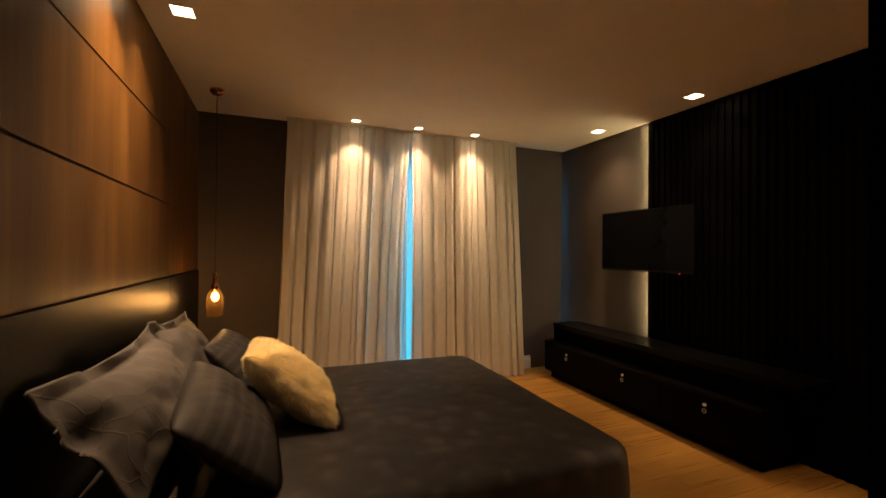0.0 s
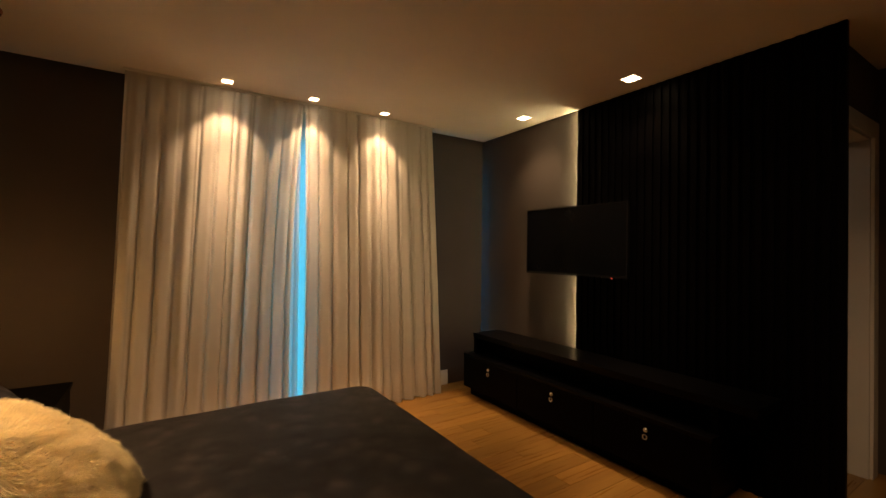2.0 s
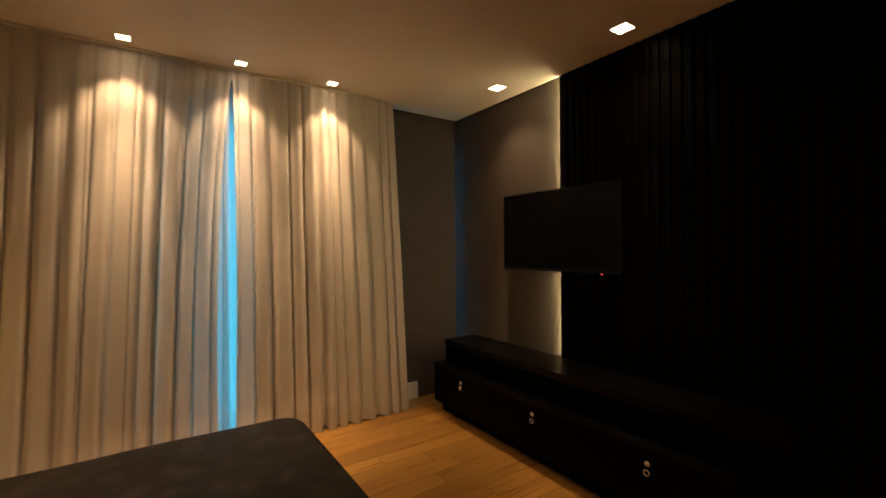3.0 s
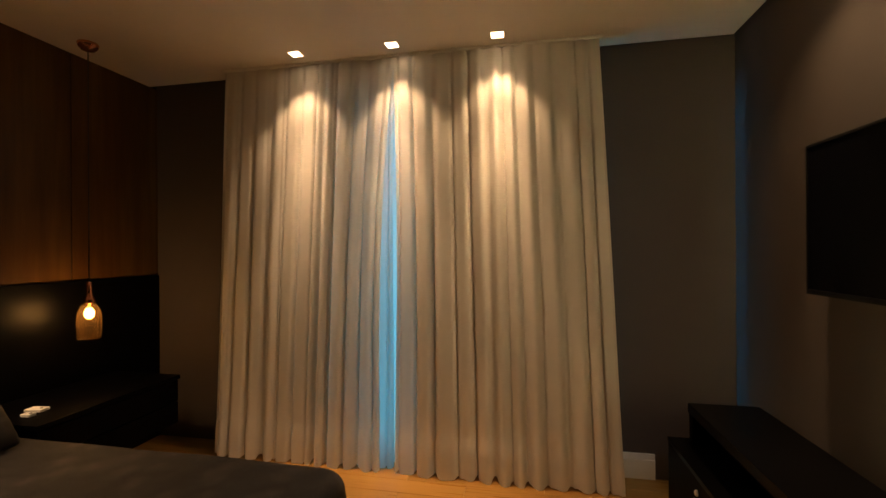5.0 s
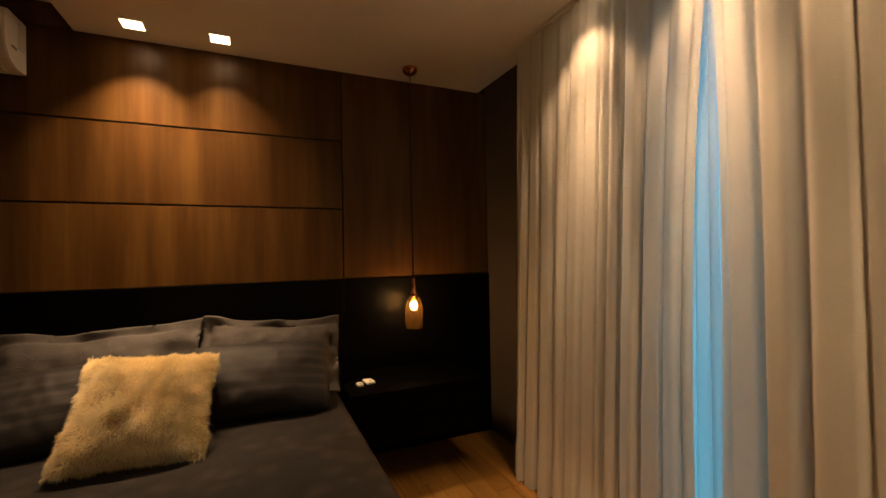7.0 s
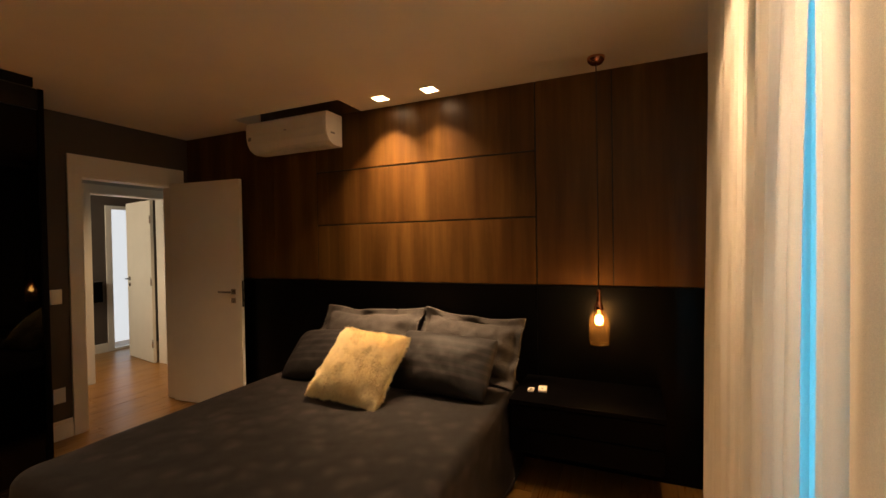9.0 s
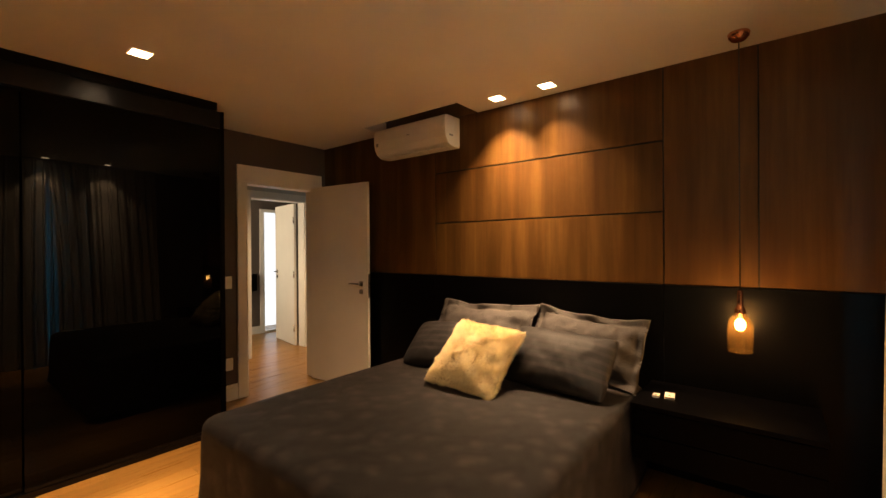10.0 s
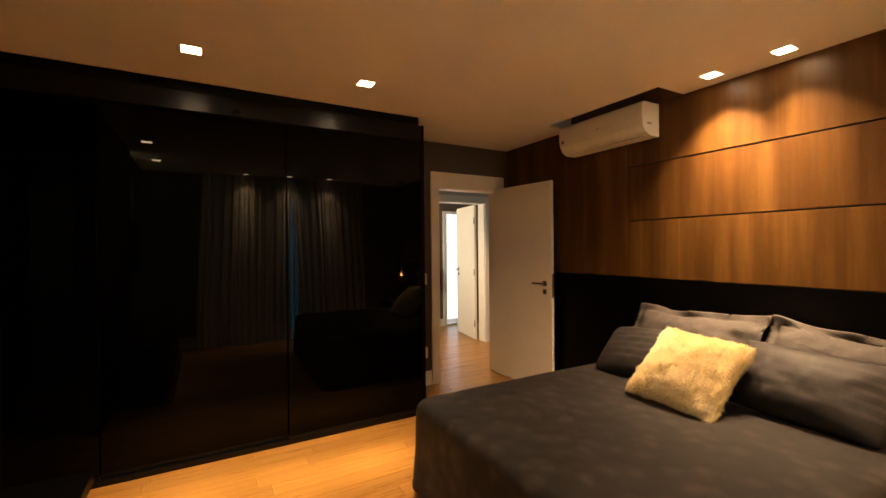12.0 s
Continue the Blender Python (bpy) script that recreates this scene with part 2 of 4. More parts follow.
BLACK_RAIL = plain("black_anodised_aluminium", (0.016, 0.016, 0.018), 0.3, metal=0.8, relief=0.02)
GROOVE = plain("dark_joint", (0.008, 0.006, 0.005), 0.8, relief=0.0)
SCREEN = plain("television_screen", (0.002, 0.002, 0.003), 0.25, vary=0.05, relief=0.0, specular=0.06)
BEZEL = plain("black_plastic_bezel", (0.003, 0.003, 0.0035), 0.4, relief=0.02, specular=0.15)
LINEN = fabric("ivory_linen_curtain", (0.80, 0.76, 0.69), weave=600, mottled=0.03, scale=5, relief=0.06, sheen=0.05, through_light=0.24)
VOILE = fabric("thin_white_voile", (0.74, 0.76, 0.78), weave=700, mottled=0.03, scale=5, relief=0.1, sheen=0.0, through_light=0.52)
LINING = fabric("blackout_lining", (0.62, 0.60, 0.57), weave=600, mottled=0.04, scale=4, relief=0.1, sheen=0.0)
QUILT = quilted("dark_velvet_bedspread")
SHAM = embroidered("taupe_embroidered_cotton", (0.043, 0.038, 0.036))
STRIPED = banded("charcoal_striped_sateen", (0.026, 0.0225, 0.0235), (0.30, 0.42, 0.54, 0.66, 0.78))
MATTRESS = fabric("grey_mattress_ticking", (0.2, 0.2, 0.2), weave=500)
FUR_BASE = fabric("cream_pile_backing", (0.80, 0.66, 0.42), weave=300, mottled=0.12, scale=10)
FUR = fabric("cream_long_pile", (0.95, 0.84, 0.56), weave=200, mottled=0.10, scale=18, relief=0.1, sheen=0.0, through_light=0.35)
COPPER = plain("brushed_copper", (0.62, 0.27, 0.14), 0.24, metal=1.0, vary=0.1, relief=0.03)
NICKEL = plain("brushed_nickel", (0.72, 0.68, 0.62), 0.4, metal=0.35, vary=0.05, relief=0.02)
CHROME = plain("satin_chrome", (0.62, 0.60, 0.57), 0.22, metal=1.0, vary=0.06, relief=0.02)
BRONZE_MIRROR = plain("bronze_mirror", (0.45, 0.36, 0.28), 0.02, metal=1.0, vary=0.02, relief=0.0, gloss_vary=0.01)
CORD = plain("dark_textile_cord", (0.03, 0.02, 0.015), 0.8, relief=0.2)
SHADE_GLASS = tinted_glass("amber_smoked_glass", (1.0, 0.80, 0.48), 0.02)
PANE = glass("window_glass")
BULB = glowing("warm_filament_bulb", (1.0, 0.62, 0.24), 42.0)
DIFFUSER = glowing("downlight_diffuser", (1.0, 0.70, 0.40), 24.0)
LED = glowing("yellow_led_tape", (1.0, 0.78, 0.38), 85.0)
STANDBY = glowing("red_standby_light", (1.0, 0.05, 0.03), 2.0)
BRIGHT_OUTSIDE = glowing("overexposed_daylight", (0.92, 0.96, 1.0), 0.6)
PLASTIC_WHITE = plain("white_plastic", (0.80, 0.78, 0.72), 0.35, vary=0.03, relief=0.0)
GREY_PLASTIC = plain("grey_plastic", (0.25, 0.25, 0.25), 0.4, relief=0.0)


# ---------------------------------------------------------------- mesh tools
def shell(name, bm, mat, smooth=False, bevel=0.0):
    if bevel:
        bmesh.ops.bevel(bm, geom=list(bm.edges), offset=bevel, segments=2, affect="EDGES", profile=0.6)
    bmesh.ops.recalc_face_normals(bm, faces=bm.faces)
    if bm.calc_volume(signed=True) < 0:
        bmesh.ops.reverse_faces(bm, faces=bm.faces)
    me = bpy.data.meshes.new(name)
    bm.to_mesh(me)
    bm.free()
    if smooth:
        for p in me.polygons:
            p.use_smooth = True
    me.materials.append(mat)
    return new(name, me)


def part(name, bm, mat, parent, label="", smooth=False, bevel=0.0):
    ob = shell(name, bm, mat, smooth, bevel)
    ob.parent = parent
    if parent is not None:
        ob.matrix_parent_inverse = parent.matrix_world.inverted()
    return tagged(ob, label) if label else ob


def boxes(*spans, m=None):
    """A bmesh of boxes, each (x0, x1, y0, y1, z0, z1)."""
    bm = bmesh.new()
    for x0, x1, y0, y1, z0, z1 in spans:
        c = Matrix.Translation(((x0 + x1) / 2, (y0 + y1) / 2, (z0 + z1) / 2)) @ Matrix.Diagonal((x1 - x0, y1 - y0, z1 - z0, 1))
        bmesh.ops.create_cube(bm, size=1, matrix=c)
    if m is not None:
        bmesh.ops.transform(bm, matrix=m, verts=bm.verts)
    return bm


def rod(radius, length, m, sides=20, top=None):
    bm = bmesh.new()
    bmesh.ops.create_cone(bm, cap_ends=True, segments=sides, radius1=radius, radius2=radius if top is None else top, depth=length, matrix=m)
    return bm


def lathe(profile, m, sides=36, closed=False):
    """Rings of (radius, height) swept round z."""
    bm = bmesh.new()
    rings = [[bm.verts.new((r * math.cos(a), r * math.sin(a), z)) for a in [2 * math.pi * k / sides for k in range(sides)]] for r, z in profile]
    for a, b in zip(rings, rings[1:]):
        for k in range(sides):
            bm.faces.new((a[k], a[(k + 1) % sides], b[(k + 1) % sides], b[k]))
    if closed:
        bm.faces.new(rings[0])
        bm.faces.new(rings[-1])
    bmesh.ops.transform(bm, matrix=m, verts=bm.verts)
    return bm


def ring(major, minor, m, n1=28, n2=8):
    bm = bmesh.new()
    loops = []
    for i in range(n1):
        a = 2 * math.pi * i / n1
        loops.append([bm.verts.new(((major + minor * math.cos(b)) * math.cos(a), (major + minor * math.cos(b)) * math.sin(a), minor * math.sin(b)))
                      for b in [2 * math.pi * j / n2 for j in range(n2)]])
    for i in range(n1):
        for j in range(n2):
            p, q = loops[i], loops[(i + 1) % n1]
            bm.faces.new((p[j], q[j], q[(j + 1) % n2], p[(j + 1) % n2]))
    bmesh.ops.transform(bm, matrix=m, verts=bm.verts)
    return bm


def thing(name, at, label, category, group=""):
    ob = new(name)
    ob.empty_display_size = 0.1
    ob.location = at
    bpy.context.view_layer.update()
    return tagged(ob, label, category, group)


def structure(name, bm, mat, label="", bevel=0.0):
    return tagged(shell(name, bm, mat, bevel=bevel), label, "", "", "structure")


# ---------------------------------------------------------------- large structure
EX, NY, SY, PY, SLAT = 3.88, 4.10, -0.51, 1.175, 1.10      # east wall, north wall, south wall, passage wall
POCKET = 4.035                                 # the ceiling stops short of the north wall
END = 4.78                                     # end of the passage
floor = structure("floor", boxes((-2.2, 5.4, -4.0, 4.5, -0.12, -0.018)), GROOVE, "dark underlay beneath the oak floorboards")
structure("ceiling", boxes((0.30, 3.845, SY, POCKET, H, H + 0.12), (-0.02, 0.30, SY, 0.50, H, H + 0.12), (-0.02, 0.30, 1.60, POCKET, H, H + 0.12),
                           (3.845, 5.3, SY, PY, H, H + 0.12), (-0.02, 0.30, 0.50, 1.60, H + 0.13, H + 0.2),
                           (3.80, EX + 0.1, PY - 0.1, NY, H + 0.04, H + 0.15), (-0.02, 3.79, POCKET + 0.002, NY, H + 0.09, H + 0.15)), CEILING, "matt off-white plaster ceiling with an air conditioner recess")
structure("wall_west", boxes((-0.16, -0.006, SY - 0.15, NY + 0.2, 0, H + 0.2)), GROOVE, "dark backing wall behind the wood panelling")
# the opening of the balcony door is behind the curtains
structure("wall_north", boxes((-0.1, 0.95, NY, NY + 0.2, 0, H + 0.1), (2.85, EX + 0.1, NY, NY + 0.2, 0, H + 0.1), (0.95, 2.85, NY, NY + 0.2, 2.32, H + 0.1)), PAINT_GREY, "taupe grey painted wall")
structure("wall_east", boxes((EX, EX + 0.14, PY + 0.15, NY, 0, H + 0.1)), PAINT_GREY, "taupe grey painted wall")
structure("wall_passage", boxes((3.865, 3.957, PY, PY + 0.15, 0, H), (4.64, END, PY, PY + 0.15, 0, H), (3.957, 4.64, PY, PY + 0.15, 2.12, H)), PAINT_GREY, "taupe grey painted passage wall")
structure("wall_end", boxes((END, END + 0.12, SY, PY + 2.2, 0, H)), PAINT_GREY, "taupe grey painted end wall")
structure("wall_south", boxes((-0.15, 0.14, SY - 0.14, SY, 0, H), (0.93, 5.0, SY - 0.14, SY, 0, H), (0.14, 0.93, SY - 0.14, SY, 2.10, H)), PAINT_GREY, "taupe grey painted wall")
structure("bathroom_wall", boxes((EX + 0.14, END + 0.12, 3.2, 3.3, 0, H), (EX + 0.14, END + 0.12, PY + 0.15, 3.3, H, H + 0.1)), FAR_WALL, "plain bathroom wall and ceiling")

# corridor and the room across it
structure("corridor_wall", boxes((-2.2, -0.64, -2.02, -1.86, 0, H), (0.20, 2.2, -2.02, -1.86, 0, H), (-0.64, 0.20, -2.02, -1.86, 2.13, H),
                                 (-2.2, -2.1, -1.86, -0.65, 0, H), (2.1, 2.2, -1.86, -0.65, 0, H)), FAR_WALL, "pale painted corridor wall")
structure("corridor_ceiling", boxes((-2.2, 2.2, -4.0, -0.65, H, H + 0.1)), CEILING, "plain white corridor ceiling")
FY = -3.36                                     # far wall of the room across the corridor
structure("far_room_wall", boxes((-2.2, -1.30, FY - 0.13, FY, 0, H), (-0.80, 1.3, FY - 0.13, FY, 0, H), (-1.30, -0.80, FY - 0.13, FY, 2.12, H),
                                 (1.2, 1.3, FY, -3.20, 0, H), (1.2, 1.3, -2.30, -2.02, 0, H), (1.2, 1.3, -3.20, -2.30, 0, 1.05), (1.2, 1.3, -3.20, -2.30, 1.95, H), (-2.2, -2.1, FY, -2.02, 0, H)), PAINT_GREY, "grey painted wall of the room across the corridor")


def skirting(name, spans, parent=None):
    bm = boxes(*spans)
    return tagged(shell(name, bm, PAINT_WHITE, bevel=0.003), "white lacquered skirting board", "", "", "structure")


skirting("baseboard_north", [(3.0, 3.44, NY - 0.016, NY, 0, 0.115), (3.0, 3.44, NY - 0.011, NY, 0.117, 0.150)])
skirting("baseboard_south", [(1.02, 1.44, SY, SY + 0.016, 0, 0.115), (1.02, 1.44, SY, SY + 0.011, 0.117, 0.150)])
skirting("baseboard_far", [(-0.735, 1.2, FY, FY + 0.015, 0, 0.13)])


def doorway(name, x0, x1, top, y_face, out, depth, wide, wide_top, label):
    """Lacquered lining and casing round an opening in a wall that runs along x; out is the side on which the casing stands."""
    root = tagged(new(name), label, "", "", "structure")
    yb = y_face - out * depth
    lo, hi = min(y_face, yb), max(y_face, yb)
    a, b = (y_face, y_face + 0.018 * out) if out > 0 else (y_face + 0.018 * out, y_face)
    part("jamb", boxes((x0, x0 + 0.022, lo, hi, 0, top)), PAINT_WHITE, root, bevel=0.002)
    part("jamb", boxes((x1 - 0.022, x1, lo, hi, 0, top)), PAINT_WHITE, root, bevel=0.002)
    part("head_jamb", boxes((x0 + 0.022, x1 - 0.022, lo, hi, top - 0.022, top)), PAINT_WHITE, root, bevel=0.002)
    part("casing", boxes((x0 - wide, x0 + 0.008, a, b, 0, top - 0.01)), PAINT_WHITE, root, bevel=0.003)
    part("casing", boxes((x1 - 0.008, x1 + wide, a, b, 0, top - 0.01)), PAINT_WHITE, root, bevel=0.003)
    part("head_casing", boxes((x0 - wide, x1 + wide, a, b, top - 0.01, top + wide_top)), PAINT_WHITE, root, bevel=0.003)
    return root


doorway("door_frame_1", 0.14, 0.93, 2.10, SY, 1, 0.14, 0.085, 0.155, "white lacquered door lining and casing")
doorway("door_frame_2", 3.957, 4.64, 2.12, PY, -1, 0.15, 0.09, 0.09, "white lacquered bathroom door casing")
doorway("door_frame_3", -0.64, 0.20, 2.13, -1.86, 1, 0.16, 0.08, 0.08, "white door casing across the corridor in blue daylight")


def lever(parent, m):
    """Lever handle on a rose with a separate key rose, pointing along -y of m."""
    h = part("door_handle", boxes((0, 0.008, -0.026, 0.026, -0.026, 0.026), m=m), CHROME, parent, "satin chrome lever handle", bevel=0.002)
    part("neck", rod(0.009, 0.05, m @ pose(0.03, 0, 0, 0, 90, 0)), CHROME, h, smooth=True)
    part("lever", boxes((0.045, 0.06, -0.125, 0.012, -0.009, 0.009), m=m), CHROME, h, bevel=0.003)
    part("key_rose", boxes((0, 0.008, -0.024, 0.024, -0.105, -0.057), m=m), CHROME, h, bevel=0.002)


def door_leaf(name, hinge, angle, width, height, label, far_side=False):
    """Flush leaf from its hinge line along local y."""
    m = pose(hinge[0], hinge[1], 0.008, 0, 0, angle)
    root = part(name, boxes((-0.035, 0, 0, width, 0, height), m=m), PAINT_WHITE, None, bevel=0.002)
    tagged(root, label, "", "", "structure")
    lever(root, m @ pose(0.0, width - 0.085, 1.07))
    if far_side:
        lever(root, m @ pose(-0.035, width - 0.085, 1.07) @ Matrix.Diagonal((-1, 1, 1, 1)))
    part("lock_plate", boxes((-0.027, -0.008, width, width + 0.003, 0.93, 1.17), m=m), CHROME, root)
    for z in (0.25, 1.05, 1.85):
        part("hinge", rod(0.009, 0.10, m @ pose(-0.041, 0.0, z)), CHROME, root, smooth=True)
    return root


door_leaf("door_1", (0.205, -0.488), 5.5, 0.84, 2.095, "white lacquered flush door standing wide open")
_far = door_leaf("door_2", (-0.60, -2.04), 169.5, 0.76, 2.10, "white lacquered door across the corridor standing open", True)

# ---- far room window
_w = tagged(new("window_2"), "white framed tall window full of glaring daylight", "", "", "structure")
part("window_frame", boxes((-1.30, -1.26, FY - 0.06, FY + 0.015, 0, 2.12), (-0.82, -0.74, FY - 0.06, FY + 0.015, 0, 2.12), (-1.26, -0.82, FY - 0.06, FY + 0.015, 2.07, 2.12), (-1.26, -0.82, FY - 0.06, FY + 0.015, 0, 0.03)), PAINT_WHITE, _w, bevel=0.002)
structure("backdrop_far_room", boxes((-1.7, -0.5, -3.98, -3.96, 0, 2.4)), BRIGHT_OUTSIDE, "glaring daylight outside the window")
# unidentified dark rectangle on the far wall, built as a shallow box with a front
_w = thing("wall_cabinet", (-0.45, FY, 0.74), "small dark box of unknown use on the wall across the corridor", "cabinet")
part("body", boxes((-0.62, -0.25, FY + 0.002, FY + 0.13, 0.74, 1.03)), BLACK_RAIL, _w, bevel=0.004)
part("door", boxes((-0.615, -0.255, FY + 0.132, FY + 0.148, 0.745, 1.025)), BLACK_MATT, _w, bevel=0.002)

# ---- balcony door behind the curtains
_w = tagged(new("window_1"), "black framed glazed balcony door behind the curtains", "", "", "structure")
part("window_frame", boxes((0.95, 1.01, NY + 0.08, NY + 0.14, 0, 2.32), (2.79, 2.85, NY + 0.08, NY + 0.14, 0, 2.32), (1.01, 2.79, NY + 0.08, NY + 0.14, 2.26, 2.32),
                           (1.01, 2.79, NY + 0.08, NY + 0.14, 0, 0.06), (1.86, 1.94, NY + 0.08, NY + 0.14, 0.06, 2.26)), BLACK_RAIL, _w, bevel=0.003)
for _x0, _x1 in ((1.01, 1.86), (1.94, 2.79)):
    _p = part("pane", boxes((_x0, _x1, NY + 0.105, NY + 0.113, 0.06, 2.26)), PANE, _w)
    _p.visible_shadow = False

# ---- wood panelled wall behind the bed
HB = 1.19
wall_panels = tagged(new("wood_panelling"), "walnut veneer wall panelling with dark recessed joints", "", "", "structure")
WOOD_SPANS = [(SY, 0.635, HB + 0.003, H), (0.640, 1.127, HB + 0.003, H), (3.006, 3.482, HB + 0.003, H), (3.490, NY, HB + 0.003, H)]
WOOD_SPANS += [(0.502, 1.598, H + 0.004, H + 0.128)]
WOOD_SPANS += [(1.136, 2.996, a, b) for a, b in ((HB + 0.003, 1.650), (1.661, 2.099), (2.110, H))]
for _y0, _y1, _z0, _z1 in WOOD_SPANS:
    part("panel", boxes((-0.018, 0.0, _y0, _y1, _z0, _z1)), WALNUT, wall_panels, bevel=0.0012)
headboard = tagged(new("headboard_panelling"), "satin black wall panelling behind the bed", "", "", "structure")
for _y0, _y1 in ((SY, 1.130), (1.133, 3.000), (3.003, NY)):
    part("panel", boxes((-0.018, 0.012, _y0, _y1, 0.0, HB)), BLACK_PANEL, headboard, bevel=0.0015)

# ---- black slatted panel on the television wall
slatted = tagged(new("slatted_panelling"), "black vertical slat panelling with a glowing edge", "", "", "structure")
part("backing", boxes((3.835, 3.862, SLAT - 0.004, 2.768, 0.0, H - 0.002)), BLACK_MATT, slatted)
_slat = None
for _k in range(28):
    _y = SLAT + 0.012 + _k * 0.0597
    if _slat is None:
        _slat = part("slat", boxes((3.823, 3.835, -0.018, 0.018, 0.0, H - 0.003)), BLACK_MATT, slatted, bevel=0.004)
        _slat.location.y = _y
    else:
        _o = new("slat", _slat.data)
        _o.parent, _o.location = slatted, (0, _y, 0)
part("led_strip", boxes((3.846, 3.861, 2.7685, 2.7725, 0.6, H - 0.004)), LED, slatted, "glowing yellow light strip")

# ---------------------------------------------------------------- wardrobe
def wardrobe():
    x0, x1, front = 1.438, END - 0.002, 0.168
    root = thing("wardrobe", (x0, SY, 0), "tall black glass sliding wardrobe standing on the floor", "wardrobe")
    part("side_panel", boxes((x0, x0 + 0.03, SY + 0.002, front + 0.012, 0, 2.505)), BLACK_MATT, root, bevel=0.002)
    part("carcass", boxes((x0 + 0.03, x1, SY + 0.002, front - 0.09, 0.0, 2.50)), BLACK_MATT, root)
    part("fascia", boxes((x0 + 0.05, x1, SY + 0.004, front + 0.010, 2.506, H - 0.002)), BLACK_PANEL, root, "black filler strip under the ceiling", bevel=0.002)
    part("top_rail", boxes((x0 + 0.03, x1, front - 0.09, front + 0.012, 2.372, 2.50)), BLACK_RAIL, root, bevel=0.002)
    part("plinth", boxes((x0 + 0.03, x1, front - 0.09, front + 0.004, 0.0, 0.035)), BLACK_RAIL, root, bevel=0.002)
    w = (x1 - x0 - 0.03) / 3
    for k in range(3):
        a, b = x0 + 0.03 + k * w, x0 + 0.03 + (k + 1) * w
        y = front - (0.0 if k % 2 == 0 else 0.032)
        d = part("door", boxes((a + 0.002, b - 0.002 + (0.03 if k == 1 else 0), y - 0.022, y, 0.062, 2.370)), BLACK_GLASS, root, "glossy black glass sliding door", bevel=0.0012)
        part("bottom_rail", boxes((a + 0.002, b - 0.002, y - 0.024, y + 0.004, 0.040, 0.061)), BLACK_RAIL, d, "dark aluminium rail", bevel=0.002)
        part("edge_profile", boxes((b - 0.012, b - 0.003, y + 0.0004, y + 0.002, 0.062, 2.370)), BLACK_GLASS, d)
    return root


wardrobe()

# mirror doors at the end of the passage
_m = thing("mirror_panel", (END, 0.6, 0), "black framed bronze mirror standing at the passage end", "mirror")
part("frame", boxes((END - 0.03, END - 0.002, 0.17, 0.23, 0, 2.33), (END - 0.03, END - 0.002, 1.02, 1.095, 0, 2.33), (END - 0.03, END - 0.002, 0.23, 1.02, 2.25, 2.33), (END - 0.03, END - 0.002, 0.23, 1.02, 0, 0.07)), BLACK_MATT, _m, bevel=0.003)
part("mirror_glass", boxes((END - 0.016, END - 0.006, 0.23, 1.02, 0.07, 2.25)), BRONZE_MIRROR, _m)

# ---------------------------------------------------------------- curtains
def drape(name, x_top, x_bot, y, folds, depth, seed, mat, z_top, z_bot, parent, lean=0.0, label="", bow=0.0):
    """A pleated cloth hung from a track; folds vary in width and deepen towards the hem."""
    rnd = random.Random(seed)
    edges, s = [0.0], 0.0
    for _ in range(folds):
        s += rnd.uniform(0.55, 1.5)
        edges.append(s)
    edges = [e / s for e in edges]
    amp = [rnd.uniform(0.55, 1.25) for _ in range(folds)]
    drift = [rnd.uniform(-1, 1) for _ in range(folds)]
    cols, rows = folds * 16, 56
    bm = bmesh.new()
    grid = []
    for j in range(rows + 1):
        f = j / rows
        line = []
        for i in range(cols + 1):
            u = i / cols
            k = min(folds - 1, max(0, next((q for q in range(folds) if u <= edges[q + 1]), folds - 1)))
            v = (u - edges[k]) / (edges[k + 1] - edges[k])
            wave = math.sin(2 * math.pi * v + 0.35 * math.sin(2 * math.pi * v + drift[k])) * amp[k]
            wave += 0.20 * math.sin(4 * math.pi * v + drift[k] * 3)
            grow = 0.42 + 0.58 * min(1, f * 1.7)
            wob = noise.noise((u * 6 + seed, f * 1.3, 0.3 * seed))
            x = (x_top[0] + (x_top[1] - x_top[0]) * u) * (1 - f) + (x_bot[0] + (x_bot[1] - x_bot[0]) * u) * f
            x -= bow * math.sin(math.pi * f ** 0.8) * (u ** 5 if bow > 0 else (1 - u) ** 5)
            x += 0.012 * wob * f + 0.012 * math.sin(2 * math.pi * v + 1.3) * grow
            z = z_top + (z_bot - z_top) * f + ((0.010 + 0.022 * max(0.0, drift[k])) * wave * (f > 0.985))
            line.append(bm.verts.new((x, y + depth * wave * grow + 0.012 * wob + lean * f - (0.005 if z < 0.225 else 0.0), z)))
        grid.append(line)
    for j in range(rows):
        for i in range(cols):
            bm.faces.new((grid[j][i], grid[j][i + 1], grid[j + 1][i + 1], grid[j + 1][i]))
    return part(name, bm, mat, parent, label, smooth=True)


def curtain(name, x_top, x_bot, folds, seed, label, bow, y):
    root = thing(name, ((x_top[0] + x_top[1]) / 2, 3.9, 0), label, "curtain", "curtains at the balcony door")
    drape("cloth", x_top, x_bot, y, folds, 0.020, seed, LINEN, H - 0.004, 0.008, root, lean=-0.01, bow=bow)
    part("heading", boxes((x_top[0], x_top[1], 3.93, 3.945, H - 0.07, H - 0.006)), LINEN, root)
    return root


